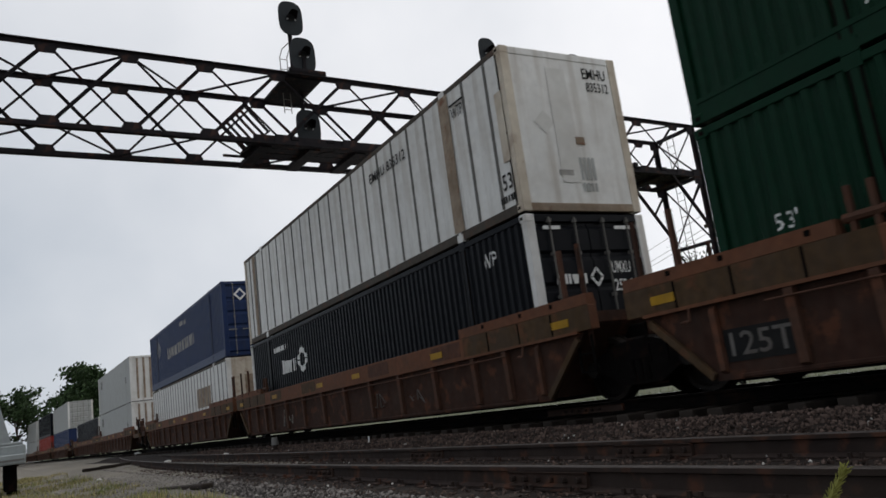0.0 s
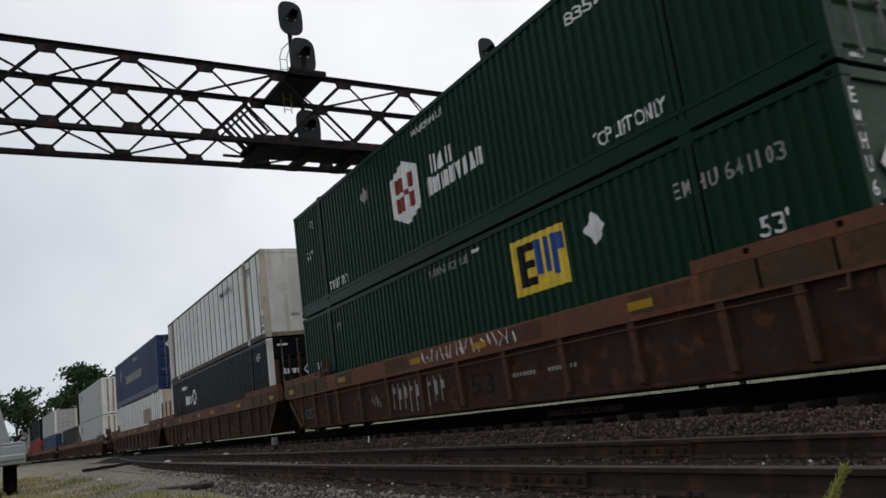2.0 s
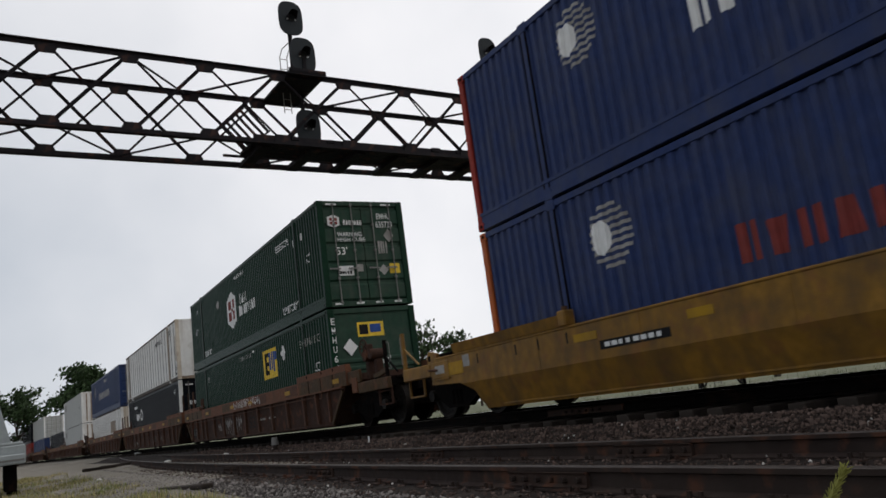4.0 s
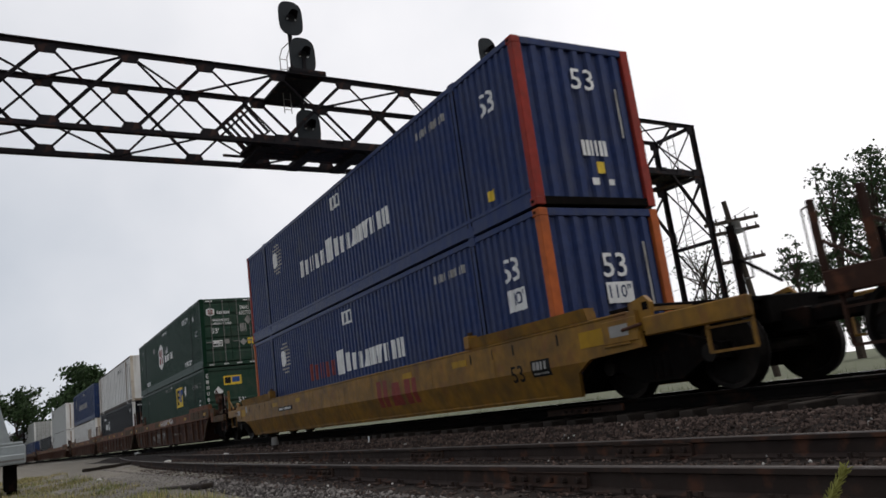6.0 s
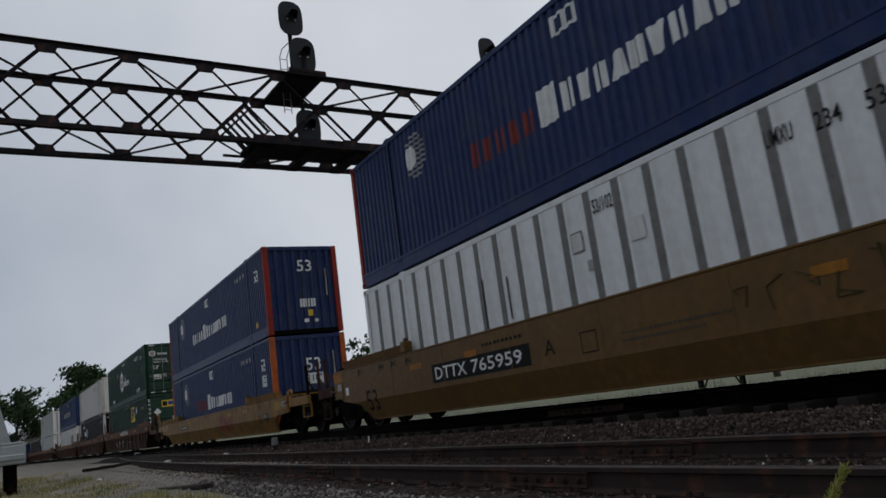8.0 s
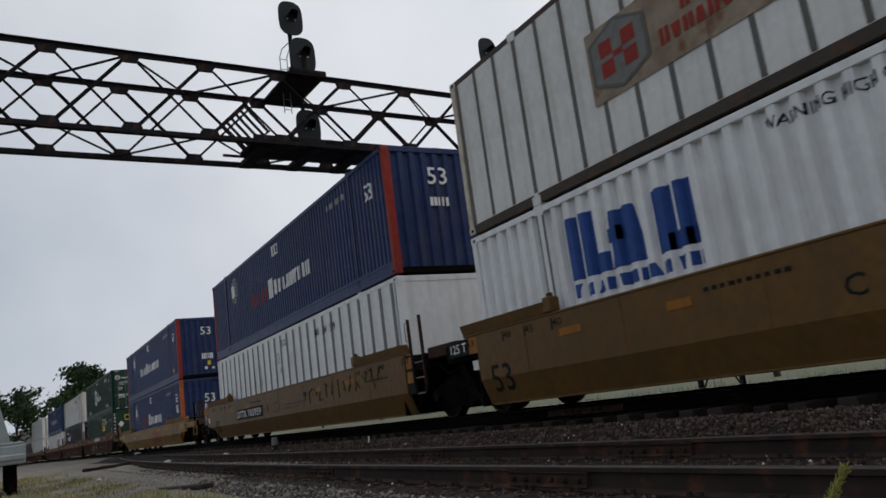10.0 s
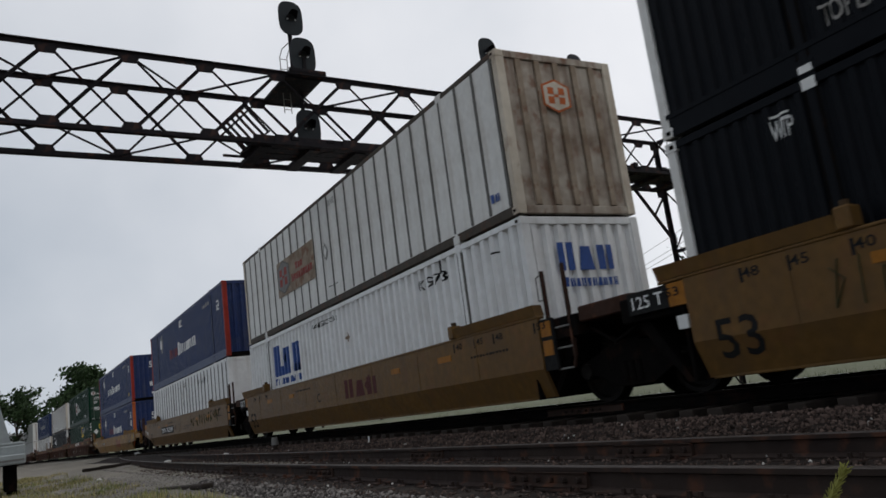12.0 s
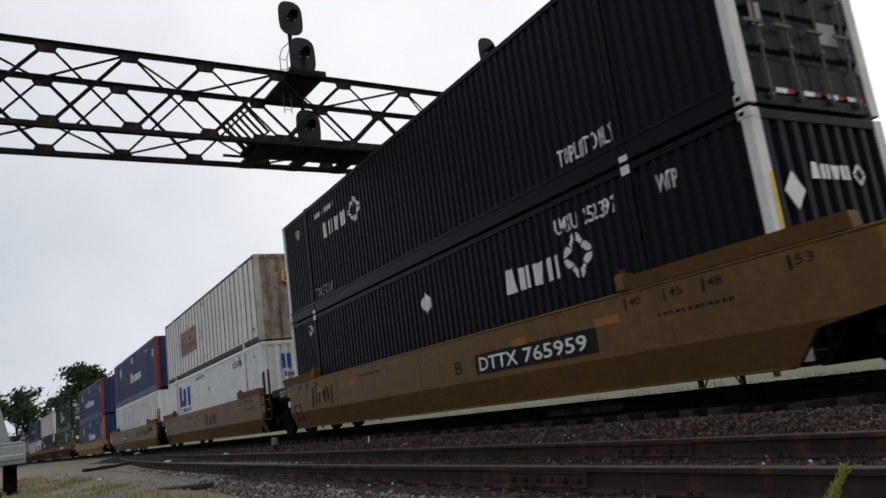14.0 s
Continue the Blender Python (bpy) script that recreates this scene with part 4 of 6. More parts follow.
    mark(low, [rect(-2.25, -2.45, 1.72, 2.4), rect(-2.45, -2.75, 1.72, 1.85), rect(-2.45, -2.7, 2.0, 2.12), rect(-2.45, -2.75, 2.27, 2.4)], "ink", x=-HALF + 0.006, pitch=P, name="sign")
    mark(low, [rect(-2.75, -2.9, 1.85, 2.4), rect(-3.0, -3.12, 1.85, 2.4), rect(-3.18, -3.28, 1.78, 2.4), rect(-3.28, -3.45, 2.12, 2.38)], "csx", x=-HALF + 0.006, pitch=P, name="sign")
    mark(low, [diamond(-4.18, 2.22, 0.46, 0.48)], "letter", pitch=P, name="placard", label="white diamond placard")
    words(low, "WARNING HIGH CUBE", 0.75, -0.8, 2.5, 2.65, "faded", pitch=P)
    mark(low, [rect(-0.95, -1.2, 2.62, 2.68)], "letter", pitch=P)
    words(low, "EMHU 641103", -5.7, -7.3, 2.15, 2.36, "faded", pitch=P)
    words(low, "WTP", 5.75, 5.4, 2.2, 2.4, "faded", pitch=P)
    mark(up, [hexagon(-0.82, 2.3, 0.34, 0.36)], "letter", x=E + 0.02, end=True, name="emblem")
    mark(up, hex_bars(-0.82, 2.3, 0.3, 0.3), "maroon", x=E + 0.016, end=True, name="emblem")
    mark(up, blocks(-0.55, 0.0, 2.2, 2.34, 7), "letter", x=E + 0.02, end=True)
    words(up, "635739", 0.4, 0.9, 2.12, 2.3, "letter", x=E + 0.02, end=True)
    words(up, "EMHU", 0.45, 0.85, 2.36, 2.52, "letter", x=E + 0.02, end=True)
    words(up, "WARNING", -0.75, -0.05, 1.88, 2.0, "letter", x=E + 0.02, end=True)
    words(up, "HIGH CUBE", -0.75, 0.05, 1.74, 1.85, "letter", x=E + 0.02, end=True)
    words(up, "53'", -0.82, -0.5, 1.38, 1.6, "letter", x=E + 0.02, end=True)
    mark(up, [rect(-0.82, -0.38, 0.82, 1.08)], "letter", x=E + 0.02, end=True, name="placard")
    mark(up, tiny(-0.78, -0.42, 0.86, 0.94, 5), "ink", x=E + 0.016, end=True, name="placard")
    mark(up, [rect(-0.28, -0.1, 0.92, 1.12)], "faded", x=E + 0.02, end=True, name="placard")
    mark(up, [diamond(0.75, 1.9, 0.3, 0.4)], "faded", x=E + 0.02, end=True, name="placard")
    mark(up, tiny(0.4, 0.7, 1.4, 1.75, 4), "faded", x=E + 0.02, end=True)
    mark(up, [diamond(0.5, 0.95, 0.3, 0.3)], "faded", x=E + 0.02, end=True, name="placard")
    mark(up, [rect(0.68, 0.98, 0.85, 1.12)], "sticker", x=E + 0.02, end=True, name="sticker")
    for x in (-1.0, -0.4, 0.15, 0.7):
        mark(up, [rect(x, x + 0.22, 0.05, 0.1)], "letter", x=E + 0.006, end=True)
    for x in (-1.0, 0.6):
        mark(up, [rect(x, x + 0.3, 2.74, 2.79)], "letter", x=E + 0.006, end=True)
    mark(low, [rect(-0.45, 0.3, 2.1, 2.48)], "sticker", x=E + 0.05, end=True, name="sign", label="yellow painted sign")
    mark(low, [rect(-0.4, -0.15, 2.16, 2.42)], "ink", x=E + 0.046, end=True, name="sign")
    mark(low, [rect(-0.1, 0.22, 2.2, 2.42)], "csx", x=E + 0.046, end=True, name="sign")
    mark(low, [diamond(-0.7, 1.85, 0.4, 0.45)], "letter", x=E + 0.02, end=True, name="placard")
    words(low, "53'", 0.1, 0.4, 1.35, 1.55, "letter", x=E + 0.02, end=True)
    for i, ch in enumerate("EMHU641"):
        words(low, ch, -1.18, -1.08, 2.45 - i * 0.24, 2.62 - i * 0.24, "letter", x=-LONG - 0.008, end=True)
    # blue pair and the blue box behind it
    for k, (c, two) in enumerate(((cargo[8][0], 0), (cargo[8][1], 1), (cargo[9][0], 1))):
        z0 = 1.12 if k != 1 else 1.18
        g, ring = globe(4.95, (2.12 if k != 1 else 2.05), 0.46)
        mark(c, g, "faded", pitch=P, name="emblem", label="striped pale globe emblem")
        mark(c, [ring], "letter", x=-HALF + 0.007, pitch=P, name="emblem")
        mark(c, blocks(2.94, 0.95, z0, z0 + 0.45, 5, seed=3), "maroon" if two else "letter", pitch=P)
        mark(c, [rect(0.85, 0.4, z0 - 0.03, z0 + 0.56)], "letter", pitch=P)
        mark(c, blocks(0.3, -2.95, z0, z0 + 0.45, 9, seed=4), "letter", pitch=P)
        words(c, "53", -6.85, -7.28, 1.88, 2.28, "letter", pitch=P)
        mark(c, tiny(-4.5, -5.7, 2.35, 2.5, 9), "faded", pitch=P)
        mark(c, [rect(0.28, -0.3, 2.3, 2.62)], "letter", pitch=P, name="placard")
        mark(c, [rect(0.18, -0.0, 2.35, 2.57), rect(-0.08, -0.22, 2.35, 2.57)], "navy", x=-HALF + 0.006, pitch=P, name="placard")
    up, low = cargo[8]
    mark(low, [rect(-6.85, -7.4, 1.4, 1.76)], "letter", pitch=P, name="placard")
    words(low, "110\"", -6.9, -7.35, 1.5, 1.72, "navy", x=-HALF + 0.006, pitch=P, name="placard")
    for c in (up, low):
        words(c, "53", -0.15, 0.35, 2.02 if c is up else 1.72, 2.4 if c is up else 2.12, "letter", x=E + 0.02, end=True)
    mark(low, [rect(-0.15, 0.4, 1.3, 1.64)], "letter", x=E + 0.02, end=True, name="placard")
    words(low, "110\"", -0.1, 0.36, 1.38, 1.6, "navy", x=E + 0.016, end=True, name="placard")
    mark(up, tiny(-0.15, 0.4, 0.85, 1.12, 6), "letter", x=E + 0.02, end=True)
    mark(up, [rect(0.1, 0.26, 0.55, 0.75)], "sticker", x=E + 0.02, end=True)
    mark(up, [rect(-0.05, 0.1, 0.35, 0.47), rect(0.3, 0.42, 0.35, 0.45)], "letter", x=E + 0.02, end=True)
    mark(up, [rect(0.78, 0.83, 1.2, 2.1)], "faded", x=E + 0.02, end=True)
    mark(low, [rect(0.78, 0.83, 1.2, 2.3)], "faded", x=E + 0.02, end=True)
    mark(up, [rect(-6.75, -6.95, 0.42, 0.6)], "sticker", pitch=P)
    c9u = cargo[9][0]
    words(c9u, "53", -0.2, 0.3, 2.0, 2.4, "letter", x=E + 0.02, end=True)
    mark(c9u, tiny(-0.2, 0.3, 1.5, 1.7, 5), "letter", x=E + 0.02, end=True)
    # wide-ribbed white
    low = cargo[9][1]
    words(low, "53/102", 0.02, -0.4, 2.4, 2.6, "ink", x=W + 0.008)
    words(low, "UMXU", -2.85, -3.2, 2.3, 2.5, "ink", x=W + 0.008)
    words(low, "234", -3.45, -3.75, 2.28, 2.48, "ink", x=W + 0.008)
    words(low, "539", -4.0, -4.35, 2.28, 2.48, "ink", x=W + 0.008)
    mark(low, [rect(0.58, 0.32, 1.95, 2.25)], "rib_light", x=W + 0.004, name="placard_holder")
    mark(low, [rect(0.56, 0.34, 1.97, 2.23)], "white", x=W + 0.001, name="placard_holder")
    mark(low, [rect(-0.62, -0.9, 1.85, 2.15)], "white", x=W + 0.004, name="patch")
    mark(low, [rect(0.3, 0.18, 1.65, 1.8)], "grey", x=W + 0.004, name="patch")
    mark(low, [rect(3.1, 3.06, 1.2, 2.1), rect(2.35, 2.31, 1.3, 2.0)], "ink", x=W + 0.004, name="tear")
    # grey-white hexagon sign on bright white
    up, low = cargo[10]
    mark(up, [rect(4.43, 1.2, 0.9, 1.95)], "rust_batten", x=W + 0.006, name="sign", label="faded brown sign")
    mark(up, [hexagon(3.82, 1.45, 1.1, 1.0)], "rib", x=W - 0.004, name="sign")
    mark(up, [hexagon(3.82, 1.45, 0.98, 0.9)], "rib_light", x=W - 0.006, name="sign")
    mark(up, hex_bars(3.82, 1.45, 0.95, 0.85), "red", x=W - 0.009, name="sign")
    mark(up, blocks(2.7, 2.1, 1.45, 1.65, 3), "red", x=W - 0.004, name="sign")
    mark(up, blocks(3.1, 1.35, 1.16, 1.38, 9), "red", x=W - 0.004, name="sign")
    mark(up, [diamond(0.35, 1.38, 0.36, 0.46)], "rib", x=W, name="placard")
    mark(up, [diamond(0.35, 1.38, 0.26, 0.34)], "white", x=W - 0.003, name="placard")
    mark(up, [rect(-0.3, 0.35, 0.45, 0.47)], "rib", x=W)
    words(up, "53/102", -0.1, -0.55, 2.45, 2.6, "rib", x=W)
    mark(up, blocks(-7.35, -7.65, 0.35, 0.5, 2), "csx", x=W)
    mark(up, [hexagon(-0.1, 2.1, 0.6, 0.62)], "orange", x=E - 0.006, end=True, name="sign")
    mark(up, [hexagon(-0.1, 2.1, 0.52, 0.54)], "offwhite", x=E - 0.008, end=True, name="sign")
    mark(up, hex_bars(-0.1, 2.1, 0.5, 0.5), "orange", x=E - 0.011, end=True, name="sign")
    Q = 0.3
    mark(low, blocks(5.66, 2.98, 1.58, 2.5, 3), "csx", pitch=Q)
    mark(low, [rect(5.0, 4.75, 1.58, 1.85), rect(4.75, 4.4, 1.95, 2.15), rect(3.6, 3.1, 1.58, 1.8)], "csx", pitch=Q)
    mark(low, blocks(5.59, 3.07, 1.32, 1.52, 10), "csx", pitch=Q)
    words(low, "937536", -4.75, -5.6, 2.34, 2.56, "ink", pitch=Q)
    words(low, "UMXU", -4.25, -4.62, 2.34, 2.54, "ink", pitch=Q)
    words(low, "WARNING HIGH CUBE", 2.0, 0.2, 2.5, 2.64, "ink", pitch=Q)
    mark(low, [diamond(-0.45, 1.98, 0.32, 0.38)], "rust_batten", pitch=Q, name="placard")
    mark(low, [rect(-4.6, -4.68, 2.5, 2.78), rect(-5.3, -5.38, 2.5, 2.78), rect(5.9, 5.8, 2.55, 2.75), rect(-7.0, -7.25, 2.45, 2.48)], "ink", pitch=Q, name="slot")
    mark(low, blocks(-0.62, 0.62, 1.95, 2.42, 3), "csx", x=E + 0.02, end=True)
    mark(low, blocks(-0.55, 0.6, 1.68, 1.84, 10), "csx", x=E + 0.02, end=True)
    # charcoal pair with white posts
    up, low = cargo[11]
    mark(up, blocks(4.98, 3.35, 1.75, 2.15, 4), "letter", pitch=P)
    mark(up, gem(2.85, 1.95, 0.8, 0.68), "letter", pitch=P)
    mark(up, tiny(5.4, 4.0, 2.4, 2.52, 9), "letter", pitch=P)
    words(up, "WTP", 7.0, 6.75, 2.2, 2.45, "letter", pitch=P)
    words(up, "TOP LIFT ONLY", -4.75, -5.95, 0.36, 0.62, "letter", pitch=P)
    words(up, "TOP LIFT ONLY", 5.8, 4.6, 0.36, 0.6, "faded", pitch=P)
    mark(low, blocks(-2.9, -4.4, 1.7, 2.1, 4), "letter", pitch=P)
    mark(low, gem(-4.8, 1.94, 0.76, 0.72), "letter", pitch=P)
    mark(low, [diamond(-0.12, 2.07, 0.46, 0.46)], "letter", pitch=P, name="placard", label="white diamond placard")
    words(low, "252397", -5.05, -5.75, 2.32, 2.56, "letter", pitch=P)
    words(low, "UMXU", -4.4, -4.9, 2.32, 2.56, "letter", pitch=P)
    words(low, "WTP", -6.55, -6.87, 2.32, 2.56, "letter", pitch=P)
    words(low, "WTP", 6.62, 6.36, 2.36, 2.58, "letter", pitch=P)
    mark(low, [rect(6.6, 6.38, 2.61, 2.635)], "letter", pitch=P)
    for c in (up, low):
        for y in (6.07, -6.07):
            mark(c, [rect(y + 0.08, y - 0.08, 2.73, 2.85)] if c is low else [rect(y + 0.08, y - 0.08, 0.0, 0.08)], "letter", x=-HALF - 0.01, name="casting", label="white corner casting")
    mark(low, [diamond(-0.75, 1.9, 0.36, 0.46)], "letter", x=E + 0.02, end=True, name="placard")
    mark(low, blocks(-0.4, 0.35, 2.05, 2.25, 4), "letter", x=E + 0.02, end=True)
    mark(low, gem(0.52, 2.12, 0.26, 0.3), "letter", x=E + 0.02, end=True)
    mark(low, [rect(-1.16, -1.1, 1.2, 2.1)], "sticker", x=-LONG - 0.009, end=True)
    mark(up, [rect(-0.85, -0.65, 1.0, 1.3)], "faded", x=E + 0.02, end=True, name="placard")
    mark(up, [rect(0.4, 0.75, 0.9, 1.2)], "faded", x=E + 0.02, end=True, name="placard")
    for x in (-0.7, -0.2, 0.25, 0.65):
        mark(up, [rect(x, x + 0.2, 0.16, 0.22)], "letter", x=E + 0.006, end=True)
        mark(up, [rect(x + 0.2, x + 0.32, 0.16, 0.22)], "red", x=E + 0.006, end=True)
    # wagons
    S = -W0 - 0.004
    C = -W0 - 0.016
    R = -W0 + 0.052
    rnd = random.Random(9)

    def scrawl(w, y0, y1, z0, z1, n, mat, x, thick=0.03):
        """Sprayed strokes that cannot be read."""
        bm = B()
        step = (y1 - y0) / n
        for i in range(n):
            a = y0 + i * step
            pts = [(a + rnd.uniform(0, 0.8) * step, z0 + (z1 - z0) * rnd.uniform(0, 1)) for _ in range(4)]
            for p, q in zip(pts, pts[1:]):
                beam(bm, (x, p[0], p[1]), (x, q[0], q[1]), thick, 0.004)
        tagged(part("sprayed_scrawl", bm, mat, w, "sprayed scrawl"), kind="stuff")

    w = wells[7]
    mark(w, [rect(8.1, 7.12, 0.46, 0.82)], "ink", x=R, name="number_panel", label="black painted panel")
    words(w, "125T", 8.02, 7.2, 0.52, 0.78, "chalk", x=R - 0.003)
    words(w, "53", -0.65, -1.4, 0.5, 0.87, "ink", x=R)
    scrawl(w, 0.9, -2.35, 1.2, 1.48, 18, "letter", C - 0.004, 0.016)
    strokes = []
    for i in range(9):
        a = 2.5 - i * 0.26
        strokes += [rect(a, a - 0.035, 0.36 + rnd.uniform(0, 0.15), 0.98), rect(a - 0.035, a - 0.13, 0.62 + rnd.uniform(0, 0.2), 0.66 + rnd.uniform(0.2, 0.24))]
    mark(w, strokes, "faded", x=R, name="sprayed_scrawl", label="dripping sprayed strokes")
    scrawl(w, 3.6, 3.1, 0.55, 0.85, 5, "faded", R, 0.018)
    mark(w, tiny(-1.9, -2.6, 0.7, 0.76, 8), "faded", x=R)
    mark(w, tiny(-2.9, -3.6, 0.7, 0.76, 8, 5), "faded", x=R)
    w = wells[6]
    scrawl(w, -1.8, -2.6, 0.5, 0.85, 2, "chalk", R)
    scrawl(w, -3.6, -4.4, 0.5, 0.85, 2, "chalk", R)
    scrawl(w, 4.6, 3.6, 0.4, 0.9, 4, "faded", R)
    w = wells[8]
    mark(w, blocks(-1.86, -3.86, 0.53, 1.08, 3), "maroon", x=S, name="sign", slope=True)
    words(w, "53", -7.03, -7.37, 0.60, 0.86, "ink", x=S, slope=True)
    mark(w, [rect(-7.59, -8.07, 0.64, 0.89)], "ink", x=S, name="sign", slope=True)
    mark(w, tiny(-7.64, -8.02, 0.74, 0.86, 4), "faded", x=S - 0.003, name="sign", slope=True)
    mark(w, tiny(-7.64, -8.02, 0.67, 0.70, 6), "faded", x=S - 0.003, name="sign", slope=True)
    mark(w, [rect(8.82, 8.6, 1.02, 1.22)], "faded", x=S, name="placard")
    mark(w, [rect(5.2, 3.9, 0.86, 0.98)], "ink", x=S, name="number_panel")
    mark(w, tiny(5.1, 4.0, 0.89, 0.95, 8), "letter", x=S - 0.003, name="number_panel")
    for w, y0, letter in ((wells[9], 4.84, "A"), (wells[11], -2.06, "B")):
        mark(w, [rect(y0, y0 - 3.17, 0.83, 1.17)], "ink", x=S, name="number_panel", label="black number panel")
        words(w, "DTTX", y0 - 0.12, y0 - 1.25, 0.89, 1.11, "letter", x=S - 0.003, name="number_panel")
        words(w, "765959", y0 - 1.42, y0 - 2.95, 0.89, 1.11, "letter", x=S - 0.003, name="number_panel")
        if letter == "A":
            words(w, "A", 1.3, 1.05, 0.92, 1.15, "ink", x=S)
            mark(w, [rect(0.45, 0.43, 0.85, 1.15), rect(0.12, 0.1, 0.85, 1.15), rect(0.45, 0.1, 0.85, 0.87), rect(0.45, 0.1, 1.13, 1.15)], "ink", x=S)
            mark(w, tiny(-0.4, -2.2, 1.0, 1.035, 22, 4), "rail_dark", x=S)
            mark(w, tiny(-0.4, -1.8, 0.9, 0.935, 20, 5), "rail_dark", x=S)
        else:
            words(w, "B", -1.35, -1.6, 0.9, 1.12, "ink", x=S)
    mark(wells[10], blocks(-0.55, -2.5, 0.86, 1.28, 3), "dark_maroon", x=S, name="sign")
    mark(wells[10], [[(-2.0, 0.86), (-2.1, 0.86), (-1.85, 1.07), (-2.1, 1.28), (-2.0, 1.28), (-1.75, 1.07)]], "dark_maroon", x=S, name="sign")
    words(wells[10], "C", 1.33, 1.1, 0.9, 1.12, "ink", x=S)
    for w in wells[9:]:
        y = 8.02 if w is wells[9] else 7.68
        words(w, "53", y, y - 0.6, 0.5, 0.95, "ink", x=S, slope=True)
        for e in (1, -1):
            for a, txt in ((5.9, "40"), (6.6, "45"), (7.2, "48"), (8.35, "53")):
                yy = e * a
                words(w, txt, yy - 0.04, yy - 0.26, 1.32, 1.43, "ink", x=S)
        mark(w, tiny(-6.4, -7.6, 1.12, 1.16, 12, 8), "ink", x=S)
        mark(w, tiny(3.0, 1.8, 1.28, 1.33, 10, 9), "ink", x=S)
    for w in wells[10:]:
        words(w, "125 T", 8.9, 8.36, 1.26, 1.42, "letter", x=-W0 + 0.002, name="sign")
    scrawl(wells[9], -2.2, -7.4, 0.92, 1.4, 13, "spray", S, 0.028)
    scrawl(wells[11], 6.2, 4.6, 0.8, 1.3, 6, "spray", S, 0.03)


# ---- the train ----
M["dark_maroon"] = material("dark_maroon_stencil", (0.07, 0.012, 0.012), 0.6, vary=0.1, dirt=0.2)
M["spray"] = material("dull_green_spray_paint", (0.035, 0.06, 0.03), 0.7, vary=0.2, dirt=0.4, dirt_colour=(0.1, 0.06, 0.025))
M["pale_patch"] = material("faded_white_patch", (0.6, 0.59, 0.56), 0.55, vary=0.06, dirt=0.2, dirt_colour=(0.3, 0.26, 0.2))
M["rail_dark"] = material("grimy_container_rail", (0.07, 0.06, 0.05), 0.7, vary=0.2, dirt=0.5, rust=0.3)
M["rusty_end"] = material("rust_streaked_white_paint", (0.4, 0.35, 0.29), 0.65, vary=0.12, dirt=0.85, streak=0.95, rust=0.6, dirt_colour=(0.11, 0.06, 0.035))
M["chalk"] = material("worn_chalk_paint", (0.13, 0.12, 0.11), 0.8, vary=0.2, dirt=0.6)
M["reflect_dull"] = material("faded_orange_reflector", (0.3, 0.12, 0.015), 0.5, dirt=0.4)
M["pale_stone"] = material("pale_gravel", (0.22, 0.2, 0.185), 0.9, vary=0.25, per_piece=0.5, bump=0.3)
# dusty green for the ends, lightened for the brighter sky they face
M["green_faded_lit"] = material("dusty_faded_green_paint", (0.013, 0.044, 0.026), 0.6, vary=0.2, dirt=0.6, streak=0.5, spec=0.2, dirt_colour=(0.045, 0.06, 0.045))
M["chip"] = material("pale_limestone", (0.42, 0.4, 0.37), 0.9, vary=0.2, per_piece=0.4, bump=0.3)
M["pale_grass"] = material("pale_mown_grass", (0.11, 0.13, 0.065), 0.85, vary=0.25, per_piece=0.3, bump=0.0)
M["olive_grass"] = material("olive_grass", (0.29, 0.265, 0.11), 0.85, vary=0.35, per_piece=0.5, bump=0.0)
M["rustbar"] = material("rusty_joint_bar", (0.045, 0.028, 0.022), 0.85, vary=0.25, dirt=0.4, rust=0.7)
M["stalk"] = material("grass_stalk", (0.2, 0.2, 0.05), 0.7, vary=0.2, bump=0.0)
M["rust_batten"] = material("rust_stained_batten", (0.3, 0.24, 0.18), 0.7, vary=0.2, dirt=0.7, rust=0.7, dirt_colour=(0.12, 0.07, 0.04))
STANDS = {}   # where along the line each moving thing stands at the start


def put(ob, y):
    STANDS[ob.name] = (ob, y)
    ob.matrix_basis = on_track(y) @ pose(0, 0, ob["lift"] if "lift" in ob else 0)


def load(box_ob, y, level):
    """Set a container into the well (0) or on top of the lower one (1)."""
    z = 0.33 if level == 0 else 3.24
    STANDS[box_ob.name] = (box_ob, y + LONG, z)


def roll_in(ob, y):
    STANDS[ob.name] = (ob, y, RISE if ob.name.startswith("truck") else 0.0)


REARS = [134.0, 114.0, 94.0, 70.0, 53.0, 29.1, 9.52, -10.18, -33.91, -57.6, -76.84, -96.2]


